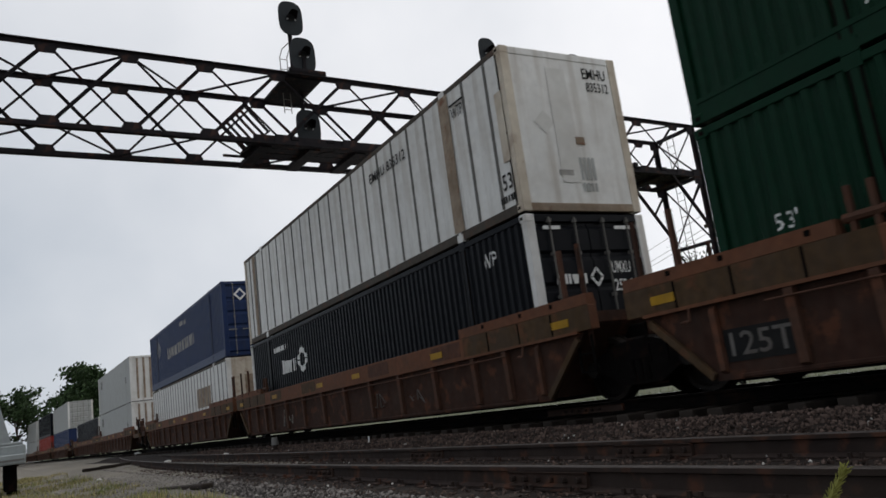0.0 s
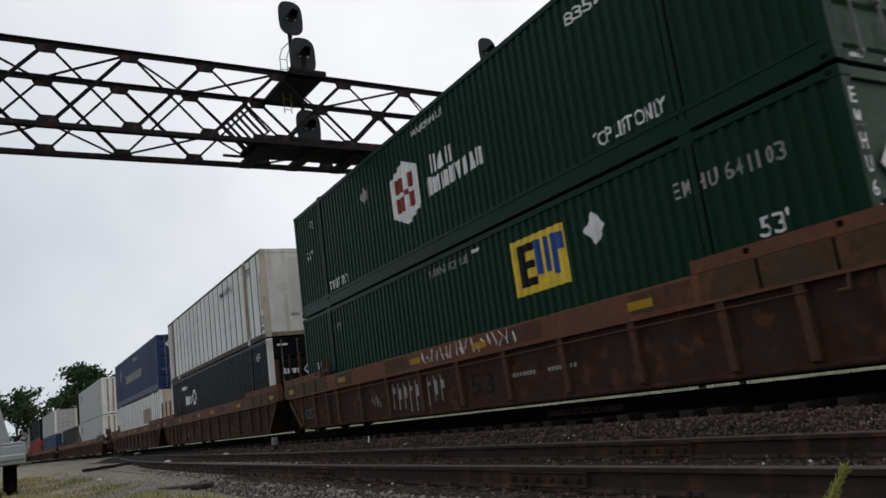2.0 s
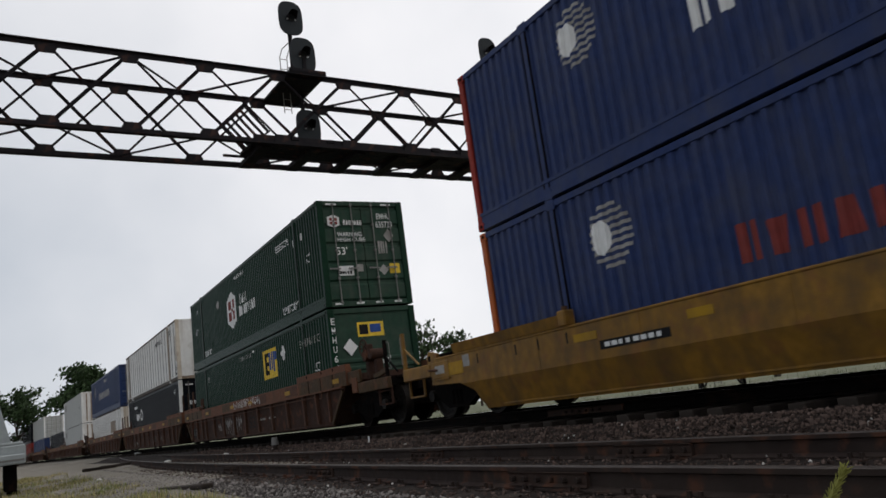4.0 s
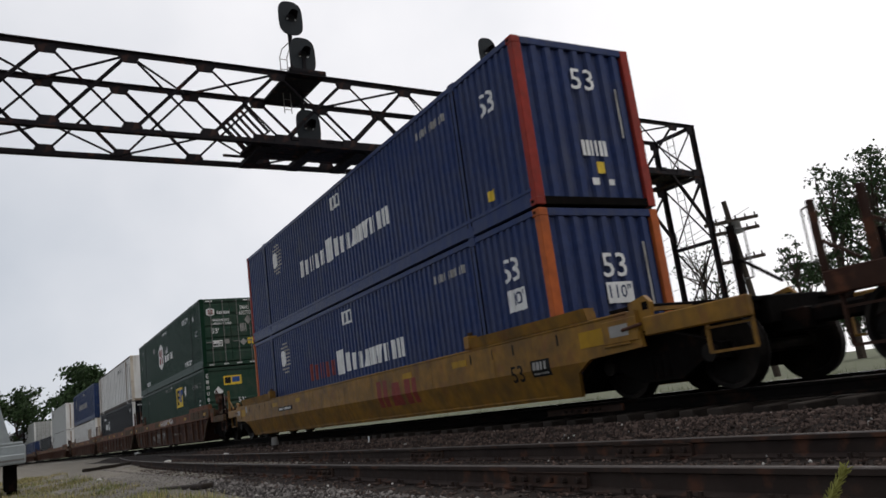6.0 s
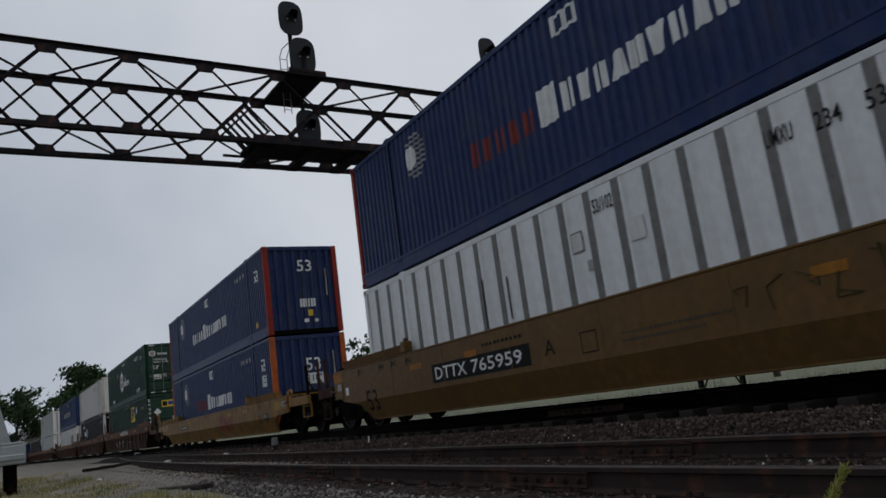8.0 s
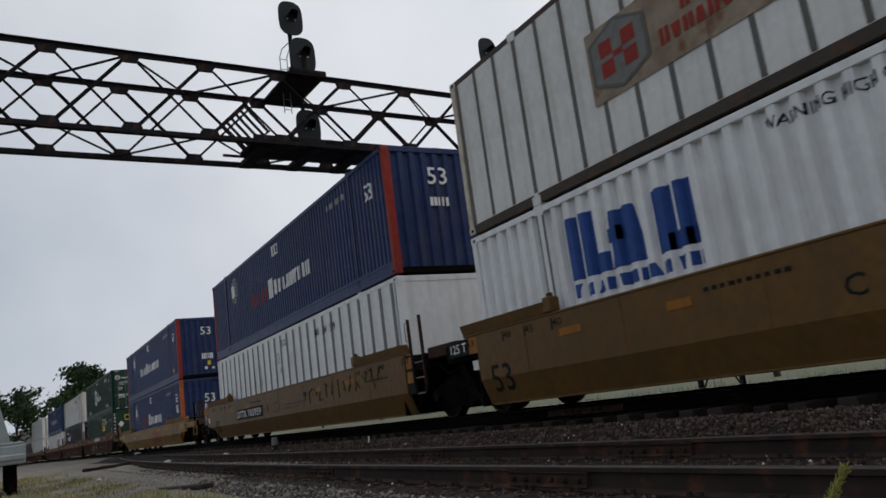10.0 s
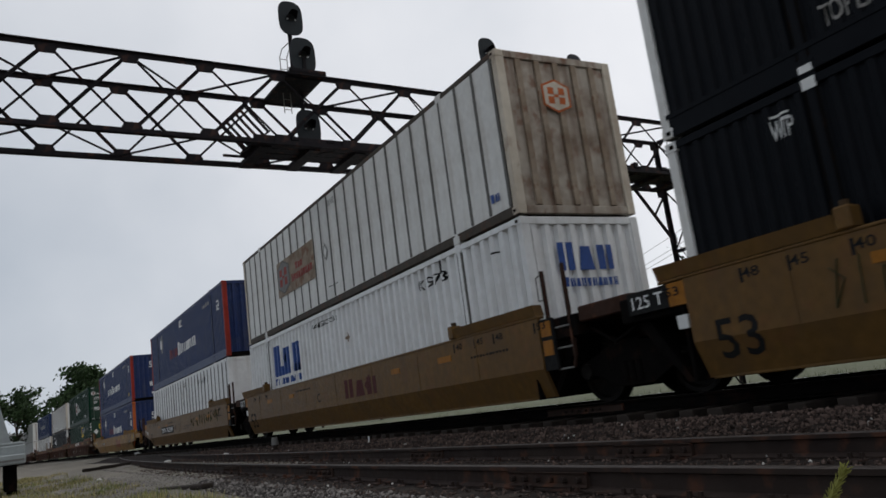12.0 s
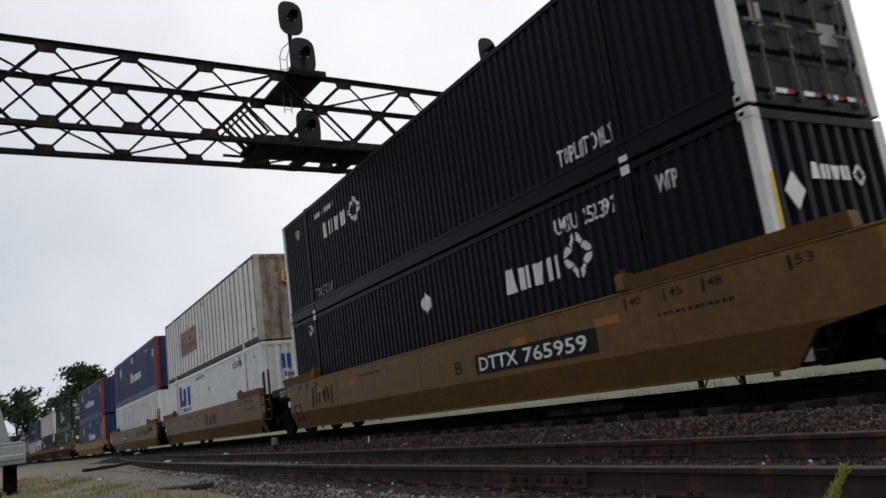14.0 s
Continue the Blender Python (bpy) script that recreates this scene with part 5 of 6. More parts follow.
def train():
    c = container
    cargo = [
        (c("container", "grey container far down the train", "grey", side="flat", rear="flat"), c("container", "grey container in a well wagon", "grey", side="flat", rear="flat")),
        (c("container", "charcoal container stacked on a red one", "black", rear="pressed"), c("container", "red container in a well wagon", "red", rear="pressed")),
        (c("container", "light grey container stacked on a blue one", "grey", side="flat", rear="doors", post="white"), c("container", "blue container in a well wagon", "navy", rear="pressed")),
        (None, c("container", "charcoal container with white corner posts, alone in its well", "black", rear="pressed", post="white")),
        (c("container", "smooth grey container with a ribbed white door end", "grey", side="flat", rear="battens", post="white", end_paint="white"), c("container", "smooth grey container in a brown well wagon", "grey", side="flat", rear="battens", post="white", end_paint="white")),
        (c("container", "faded navy container with red corner posts", "navy", rear="doors", post="navy"), c("container", "white pressed-steel container with an orange stain", "white", side="ribbed", panels=26, rib="rib_light", rear="flat", end_paint="offwhite")),
        (c("container", "dirty white container with grey vertical ribs", "white", side="ribbed", panels=21, shift=0.34, sill="rust_batten", rear="flat", end_paint="white", post="offwhite"), c("container", "charcoal container with white corner posts and doors", "black", rear="doors", post="white")),
        (c("container", "green pressed-steel container with doors and lock rods", "green", rear="doors", end_paint="green_faded_lit"), c("container", "green pressed-steel container with a yellow sign", "green", rear="framed", end_paint="green_faded_lit")),
        (c("container", "blue container with red corner posts", "blue", rear="pressed", post="red", sill="under", pitch_end=0.29), c("container", "blue container with orange corner posts", "blue", rear="pressed", post="orange", sill="under", pitch_end=0.29)),
        (c("container", "blue container with red corner posts on a white one", "blue", rear="pressed", post="red", sill="under", pitch_end=0.29), c("container", "white container with wide grey ribs", "clean", side="ribbed", panels=26, rib="rib_light", wide=True, shift=0.13, rear="flat")),
        (c("container", "grey-white ribbed container with a rusty end", "white", side="ribbed", panels=26, rear="battens", end_paint="rusty_end", post="offwhite"), c("container", "bright white pressed-steel container with blue lettering", "clean", pitch=0.3, rear="pressed")),
        (c("container", "charcoal container with white corner posts and doors", "black", rear="doors", post="white"), c("container", "charcoal container with white corner posts and a white emblem", "black", rear="pressed", post="white")),
    ]
    J, K = "joint", "coupler"
    kinds = [("b", J, J), ("b", J, J), ("b", J, K), ("b", K, J), ("b", J, K), ("b", K, J), ("b", J, J), ("b", J, K), ("y", K, K), ("t", K, J), ("t", J, J), ("t", J, K)]
    wells = []
    for (kind, f, r), y, (up, low) in zip(kinds, REARS, cargo):
        if kind == "b":
            w = well("well_wagon", "rust-brown well wagon with side posts", "brown", "chord", "posts", f, r, "brown well wagons")
        elif kind == "y":
            w = well("well_wagon", "weathered yellow smooth-sided well wagon", "yellow", "yellow", "smooth", f, r, "yellow well wagons")
        else:
            w = well("well_wagon", "tan-yellow smooth-sided articulated well wagon", "tan", "tan", "smooth", f, r, "yellow well wagons")
        roll_in(w, y + LONG)
        wells.append(w)
        load(low, y, 0)
        if up:
            load(up, y, 1)
    spots = []
    for i, ((kind, f, r), y) in enumerate(zip(kinds, REARS)):
        spots.append(y - 1.77)
        if f == K:
            spots.append(y + 2 * LONG + 1.77)
    first = truck()
    for i, y in enumerate(spots):
        ob = first if i == 0 else copy_thing(first, Matrix())
        roll_in(ob, y)
    return cargo, wells


# ---- signal bridge ----
SKEW = 3.5


def bridge():
    g = thing("signal_bridge", pose(0, 17.0, 0, 0, 0, SKEW), "dark riveted steel lattice signal bridge across the tracks", "signal bridge")
    zt, zb, deep = 9.15, 7.29, 1.75
    x0, x1 = -15.3, 22.0
    for y in (0, deep):
        for z in (zt, zb):
            k = 1 if z == zt else -1
            bm = box(B(), x0, x1, y - 0.075, y + 0.075, z + k * 0.05 - 0.012, z + k * 0.05 + 0.012)
            box(bm, x0, x1, y - 0.014, y + 0.014, z - 0.07, z + 0.07)
            part("chord", bm, "steel", g)
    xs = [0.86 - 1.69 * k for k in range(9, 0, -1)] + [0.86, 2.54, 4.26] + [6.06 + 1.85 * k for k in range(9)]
    plate = prism(B(), [(-0.22, 0.06), (-0.22, -0.1), (-0.15, -0.21), (0.15, -0.21), (0.22, -0.1), (0.22, 0.06)], "y", -0.022, 0.022)
    rivets = B()
    for u in (-0.15, -0.05, 0.05, 0.15):
        tube(rivets, (u, -0.034, 0.02), (u, -0.022, 0.02), 0.018, 6)
    first_plate = first_rivet = None

    def lat(a, b, w=0.075):
        bm = beam(B(), a, b, w * 0.7, 0.014)
        beam(bm, a, b, 0.014, w)
        part("lattice_bar", bm, "steel", g)

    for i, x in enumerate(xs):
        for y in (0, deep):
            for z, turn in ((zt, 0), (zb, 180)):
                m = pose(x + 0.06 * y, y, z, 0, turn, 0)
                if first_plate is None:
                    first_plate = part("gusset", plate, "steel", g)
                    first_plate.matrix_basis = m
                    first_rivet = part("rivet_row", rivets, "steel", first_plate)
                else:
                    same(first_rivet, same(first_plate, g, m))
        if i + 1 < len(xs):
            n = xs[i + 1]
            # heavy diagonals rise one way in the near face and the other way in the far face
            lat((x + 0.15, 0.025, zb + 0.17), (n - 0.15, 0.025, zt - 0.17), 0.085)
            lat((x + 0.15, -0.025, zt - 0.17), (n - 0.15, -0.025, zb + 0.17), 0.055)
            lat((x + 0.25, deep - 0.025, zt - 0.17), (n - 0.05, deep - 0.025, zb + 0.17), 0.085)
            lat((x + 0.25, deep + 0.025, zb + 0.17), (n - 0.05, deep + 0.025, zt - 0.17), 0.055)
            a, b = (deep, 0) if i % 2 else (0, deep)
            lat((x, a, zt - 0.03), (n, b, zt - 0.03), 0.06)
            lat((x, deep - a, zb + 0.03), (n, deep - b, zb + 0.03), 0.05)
    leg = 21.9
    for y in (0, deep):
        bm = beam(B(), (leg, y, -0.4), (leg, y, zt), 0.2, 0.03)
        beam(bm, (leg - 0.1, y, -0.4), (leg - 0.1, y, zt), 0.16, 0.03)
        beam(bm, (leg, y, -0.4), (leg, y, zt), 0.03, 0.2)
        part("leg", bm, "steel", g)
        part("brace", beam(B(), (leg - 0.05, y, 5.4), (leg - 1.6, y, zb), 0.09, 0.09), "steel", g)
        part("brace", beam(B(), (leg - 0.75, y, 6.3), (leg - 0.05, y, zb - 0.2), 0.06, 0.06), "steel", g)
        part("leg_gusset", box(B(), leg - 0.45, leg + 0.1, y - 0.045, y - 0.025, zb - 0.32, zb + 0.22, 0.004), "steel", g)
        part("leg_gusset", box(B(), leg - 0.35, leg + 0.1, y - 0.045, y - 0.025, zt - 0.3, zt - 0.02, 0.004), "steel", g)
        part("leg_gusset", box(B(), leg - 0.2, leg + 0.14, y - 0.045, y - 0.025, 5.2, 5.6, 0.004), "steel", g)
        part("footing", box(B(), 21.5, 22.2, y - 0.35, y + 0.35, -0.6, -0.25, 0.03), "gravel", g, "concrete footing")
    for z0, z1 in ((-0.3, 2.4), (2.4, 4.9), (4.9, zb), (zb, zt)):
        lat((leg, 0, z0), (leg, deep, z1), 0.06)
        lat((leg, deep, z0), (leg, 0, z1), 0.06)
        part("strut", beam(B(), (leg, 0, z1), (leg, deep, z1), 0.1, 0.12), "steel", g)
    # thin service ladder inside the end portal
    bm = B()
    for y in (0.7, 1.0):
        tube(bm, (leg - 0.25, y, -0.3), (leg - 0.25, y, zt), 0.014, 5)
    for k in range(30):
        tube(bm, (leg - 0.25, 0.7, k * 0.3), (leg - 0.25, 1.0, k * 0.3), 0.01, 5)
    part("service_ladder", bm, "rib", g, "thin steel ladder")
    # walkway of planks, carried by brackets
    for y in (0.12, 0.48, 0.84):
        part("walkway_plank", box(B(), 5.35, 21.6, y, y + 0.32, zb + 0.02, zb + 0.09), "steel", g)
    part("walkway_edge", box(B(), 5.35, 21.6, 0.05, 0.1, zb - 0.06, zb + 0.2), "steel", g)
    x = 5.5
    while x < 21.4:
        part("walkway_bracket", box(B(), x, x + 0.3, 0.1, deep, zb - 0.1, zb + 0.01), "steel", g)
        x += 1.3
    rnd = random.Random(4)
    x = 6.3
    while x < 21:
        if not 8.0 < x < 9.0:
            w = rnd.uniform(0.15, 0.4)
            part("junction_box", box(B(), x, x + w, 0.0, 0.2, zb + 0.1, zb + rnd.uniform(0.18, 0.32), 0.01), "steel", g)
        x += rnd.uniform(0.7, 1.4)
    # steep steps up from the walkway's end
    for i in range(6):
        u = 4.72 + 0.13 * i
        part("stair_tread", beam(B(), (u, 0.5, zb + 0.52 + 0.11 * i), (u + 0.5, 0.4, zb - 0.12 + 0.11 * i), 0.07, 0.05), "steel", g)
    part("stair_string", beam(B(), (4.68, 0.52, zb + 0.45), (5.4, 0.52, zb + 1.15), 0.05, 0.05), "steel", g)
    part("stair_string", beam(B(), (5.15, 0.4, zb - 0.16), (5.9, 0.4, zb + 0.46), 0.05, 0.05), "steel", g)
    part("conduit", tube(B(), (5.0, 1.4, zb + 0.1), (21.6, 1.4, zb + 0.1), 0.04, 6), "steel", g)
    return g


def target(parent, y, z, x=0.0):
    """One searchlight head: oval background, lamp case, hood and lens."""
    pts = []
    w, h = 0.34, 0.49
    for k in range(28):
        a = 2 * math.pi * k / 28
        pts.append((x + w * math.copysign(abs(math.cos(a)) ** 0.75, math.cos(a)), z + (h - w) * math.copysign(1, math.sin(a)) * min(1, abs(math.sin(a)) * 3) + w * math.copysign(abs(math.sin(a)) ** 0.9, math.sin(a))))
    disc = part("background", prism(B(), pts, "y", y - 0.012, y + 0.012), "target", parent)
    part("lamp_case", tube(B(), (x, y + 0.02, z), (x, y + 0.22, z), 0.13, 16), "steel", disc)
    bm = B()
    n = 12
    rings = []
    for d, r in ((0.0, 0.125), (0.28, 0.125)):
        rings.append([bm.verts.new((x + r * math.cos(math.pi * (k / n * 1.3 - 0.15)), y - 0.014 - d * (1 if 2 < k < n - 2 else 0.6), z + r * math.sin(math.pi * (k / n * 1.3 - 0.15)))) for k in range(n + 1)])
    for k in range(n):
        bm.faces.new((rings[0][k], rings[0][k + 1], rings[1][k + 1], rings[1][k]))
    part("hood", bm, "steel", disc)
    part("lens", tube(B(), (x, y - 0.02, z), (x, y - 0.035, z), 0.1, 16), "lens", disc)
    # two small white discs stand in for reflections on the lens
    for dx in (-0.1, 0.11):
        part("glint", tube(B(), (x + dx, y - 0.05, z - 0.05), (x + dx, y - 0.03, z - 0.05), 0.02, 8), "letter", disc, "pale disc painted as lens glint")


def signal(x, third):
    """A mast with stacked searchlight heads on a platform of the bridge."""
    yb = 17.0 + x * math.tan(radians(SKEW))
    s = thing("railway_signal", pose(x, yb, 9.15, 0, 0, SKEW), "black searchlight railway signal on the bridge, unlit", "railway signal", "signals")
    bm = box(B(), -0.5, 0.5, -0.25, 1.8, -0.03, 0.03)
    for k in range(2):
        box(bm, -0.5, 0.5, -0.25 + k * 2.0, -0.2 + k * 2.0, -0.06, 0.1)
    part("platform", bm, "steel", s)
    part("mast", tube(B(), (0, 0.65, 0), (0, 0.65, 2.2), 0.06, 10), "steel", s)
    part("mast_base", box(B(), -0.14, 0.14, 0.5, 0.8, 0.03, 0.2, 0.03), "steel", s)
    target(s, 0.5, 1.92)
    target(s, -0.05, 0.58)
    part("bracket", beam(B(), (0, -0.05, 0.0), (0, -0.05, 0.5), 0.09), "steel", s)
    bm = B()
    for dx in (-0.2, -0.0):
        tube(bm, (dx, 1.0, -0.6), (dx, 1.0, 1.0), 0.013, 5)
        tube(bm, (dx, 1.0, 1.0), (dx + 0.05, 0.93, 1.2), 0.013, 5)
        tube(bm, (dx + 0.05, 0.93, 1.2), (dx + 0.17, 0.75, 1.32), 0.013, 5)
    for i in range(6):
        tube(bm, (-0.2, 1.0, -0.5 + i * 0.29), (0.0, 1.0, -0.5 + i * 0.29), 0.01, 5)
    part("ladder", bm, "rib_light", s, "thin steel ladder")
    if third:
        target(s, 0.7, -1.08, 0.3)
        part("hanger", beam(B(), (0.3, 0.95, -1.85), (0.3, 0.95, -0.03), 0.08), "steel", s)


# ---- trees, pole, verge ----
def tree(x, y, h, r, seed, label, n=2600, leafsize=0.25, lean=0.5, low=0.3):
    """A tapered trunk with forked limbs, and leaves in clumps at their tips."""
    z = -0.5
    t = thing("tree", pose(x, y, z), label, "tree", "trees")
    rnd = random.Random(seed)
    bm = B()
    tube(bm, (0, 0, 0), (0, 0, h * 0.35), h * 0.022, 8, h * 0.016)
    tube(bm, (0, 0, h * 0.35), (rnd.uniform(-0.3, 0.3), 0, h * 0.8), h * 0.016, 7, h * 0.005)
    ends = []
    for i in range(22):
        a = i * 2.4 + rnd.uniform(-0.4, 0.4)
        f = rnd.uniform(low, 0.75)
        up = min(0.97, f + rnd.uniform(0.08, 0.3))
        b = (1 - abs(up - 0.6) * lean * 1.4) * rnd.uniform(0.55, 1.0)
        p = Vector((0, 0, h * f))
        q = Vector((math.cos(a) * r * b, math.sin(a) * r * b, h * up))
        tube(bm, p, q, h * 0.008, 5, h * 0.002)
        ends.append(q)
        for k in range(2):
            m = p.lerp(q, rnd.uniform(0.4, 0.8))
            e = m + Vector((rnd.uniform(-1, 1), rnd.uniform(-1, 1), rnd.uniform(0, 1))) * r * 0.3
            tube(bm, m, e, h * 0.004, 4, h * 0.001)
            ends.append(e)
    ends.append(Vector((0, 0, h * 0.97)))
    ends.append(Vector((0.1 * r, 0, h * 0.88)))
    part("trunk", bm, "bark", t)
    verts, faces = [], []
    for i in range(n):
        c = rnd.choice(ends) + Vector((rnd.gauss(0, 1), rnd.gauss(0, 1), rnd.gauss(0, 0.6))) * r * 0.13
        d = Vector((rnd.gauss(0, 1), rnd.gauss(0, 1), rnd.gauss(0, 1))).normalized()
        e = d.orthogonal().normalized()
        s = leafsize * rnd.uniform(0.5, 1.3)
        f = d.cross(e)
        k = len(verts)
        verts += [c + e * s, c + f * s * 0.55 + d * s * 0.25, c - e * s, c - f * s * 0.55 + d * s * 0.25]
        faces.append((k, k + 1, k + 2, k + 3))
    me = bpy.data.meshes.new("crown")
    me.from_pydata(verts, [], faces)
    me.materials.append(M["leaf"])
    ob = new("crown", me)
    ob.parent = t
    return t


def utility_pole(x, y, top):
    p = thing("utility_pole", pose(x, y, -0.5, 0, -6, -18), "old wooden utility pole with three crossarms", "utility pole")
    part("pole", tube(B(), (0, 0, 0), (0, 0, top + 0.5), 0.17, 10, 0.12), "pole", p)
    for z, w in ((top - 1.0, 1.45), (top - 1.5, 1.35), (top - 2.9, 1.2)):
        arm = part("crossarm", box(B(), -w, w, -0.2, -0.08, z + 0.4, z + 0.56, 0.01), "pole", p)
        part("crossarm", box(B(), -w * 0.85, w * 0.7, 0.06, 0.17, z + 0.42, z + 0.55, 0.01), "pole", p)
        for i in range(6):
            xx = -w + 0.12 + i * (2 * w - 0.24) / 5
            part("insulator", tube(B(), (xx, -0.14, z + 0.56), (xx, -0.14, z + 0.72), 0.045, 8, 0.03), "rib", arm)
        part("arm_brace", beam(B(), (-0.6, -0.1, z + 0.44), (0, -0.1, z - 0.1), 0.04), "pole", p)
    part("transformer", tube(B(), (0.05, -0.35, top - 1.2), (0.05, -0.35, top - 0.6), 0.2, 12), "rib", p)


def wires():
    bm = B()
    for k, (dx, z) in enumerate(((-1.2, 7.9), (1.2, 7.9), (-1.1, 7.3), (0.9, 5.7))):
        prev = None
        for i in range(13):
            f = i / 12
            p = Vector((30.3 + dx + 22 * f, 24 + 60 * f, z - 1.0 * 4 * f * (1 - f)))
            if prev is not None:
                tube(bm, prev, p, 0.012, 4)
            prev = p
    tagged(part("overhead_wire", bm, "rib"), "thin slack overhead wires along the line", "wire", kind="stuff")


ICO = None


def stones(name, label, spots, mat, seed):
    """Loose broken stones, one joined sheet of small solids."""
    rnd = random.Random(seed)
    bm = B()
    bmesh.ops.create_icosphere(bm, subdivisions=1, radius=1)
    base = np.array([v.co[:] for v in bm.verts])
    tri = np.array([[v.index for v in f.verts] for f in bm.faces])
    bm.free()
    gen = np.random.default_rng(seed)
    n = len(spots)
    v = np.repeat(base[None], n, 0) * gen.uniform(0.5, 1.25, (n, len(base), 1))
    size = np.array([s[3] for s in spots])[:, None, None] * gen.uniform(0.6, 1.3, (n, 1, 3))
    v = v * size
    a = gen.uniform(0, 6.28, n)
    ca, sa = np.cos(a)[:, None], np.sin(a)[:, None]
    x, y = v[:, :, 0] * ca - v[:, :, 1] * sa, v[:, :, 0] * sa + v[:, :, 1] * ca
    v = np.stack([x, y, v[:, :, 2]], 2) + np.array([s[:3] for s in spots])[:, None, :]
    f = (tri[None] + (np.arange(n) * len(base))[:, None, None]).reshape(-1, 3)
    me = bpy.data.meshes.new(name)
    me.from_pydata(v.reshape(-1, 3).tolist(), [], f.tolist())
    me.materials.append(M[mat])
    return tagged(new(name, me), label, "gravel", kind="stuff")


def ballast():
    rnd = random.Random(11)
    spots = []
    for i in range(34000):
        y = 1.8 + 30 * rnd.random() ** 1.8
        x = rnd.uniform(5.3, 6.95)
        spots.append((x + bend(y), y, ground_z(x) + rnd.uniform(-0.012, 0.02), rnd.uniform(0.009, 0.02) if rnd.random() < 0.85 else rnd.uniform(0.02, 0.034)))
    for i in range(9000):
        y = 1.8 + 24 * rnd.random() ** 1.9
        x = rnd.uniform(2.8, 5.5)
        spots.append((x + turnout(y), y, ground_z(x) + rnd.uniform(-0.01, 0.015), rnd.uniform(0.008, 0.02)))
    for i in range(3000):
        y = 3 + 22 * rnd.random() ** 1.5
        x = rnd.uniform(9.6, 11.2)
        spots.append((x, y, ground_z(x) + 0.01, rnd.uniform(0.02, 0.04)))
    stones("ballast_stones", "grey-brown broken ballast stones between the tracks", spots, "stone", 5)
    spots = []
    for i in range(14000):
        y = 3 + 34 * rnd.random() ** 1.6
        x = 3.0 - abs(rnd.gauss(0, 0.75))
        spots.append((x + 0.3 * turnout(y), y, ground_z(x) + rnd.uniform(-0.008, 0.008), rnd.uniform(0.006, 0.018) if rnd.random() < 0.92 else rnd.uniform(0.018, 0.035)))
    specks = []
    for i in range(260):
        y = 2.5 + 24 * rnd.random() ** 1.5
        x = rnd.choice((rnd.uniform(5.6, 6.9), rnd.uniform(3.0, 5.2), rnd.uniform(1.6, 2.9)))
        specks.append((x + (turnout(y) if x < 5.3 else bend(y)), y, ground_z(x) + 0.012, rnd.uniform(0.01, 0.022)))
    stones("pale_chips", "scattered pale stone chips in the ballast", specks, "chip", 8)
    stones("verge_gravel", "pale loose gravel beside the rusty rails", spots, "pale_stone", 6)


def blades(name, label, region, n, mat, seed, height=(0.08, 0.25)):
    """Grass blades standing in patches."""
    rnd = random.Random(seed)
    verts, faces = [], []
    x0, x1, y0, y1 = region
    k = 0
    while k < n:
        x, y = rnd.uniform(x0, x1), y0 + (y1 - y0) * rnd.random() ** 1.4
        thick = noise.noise(Vector((x * 0.8, y * 0.45, seed)))
        if thick < rnd.uniform(-0.1, 0.3):
            k += 0.2
            continue
        k += 1
        z = ground_z(x) - 0.02
        h, a, l = rnd.uniform(*height) * (0.6 + 1.3 * max(0.0, thick)), rnd.uniform(0, 6.28), rnd.uniform(0.0, 0.5)
        w = rnd.uniform(0.004, 0.009)
        dx, dy = math.cos(a), math.sin(a)
        i = len(verts)
        verts += [(x - dy * w, y + dx * w, z), (x + dy * w, y - dx * w, z), (x + dx * l * h * 0.4 + dy * w * 0.7, y + dy * l * h * 0.4 - dx * w * 0.7, z + h * 0.6),
                  (x + dx * l * h * 0.4 - dy * w * 0.7, y + dy * l * h * 0.4 + dx * w * 0.7, z + h * 0.6), (x + dx * l * h, y + dy * l * h, z + h)]
        faces += [(i, i + 1, i + 2, i + 3), (i + 3, i + 2, i + 4)]
    me = bpy.data.meshes.new(name)
    me.from_pydata(verts, [], faces)
    me.materials.append(M[mat])
    tagged(new(name, me), label, "grass", kind="stuff")


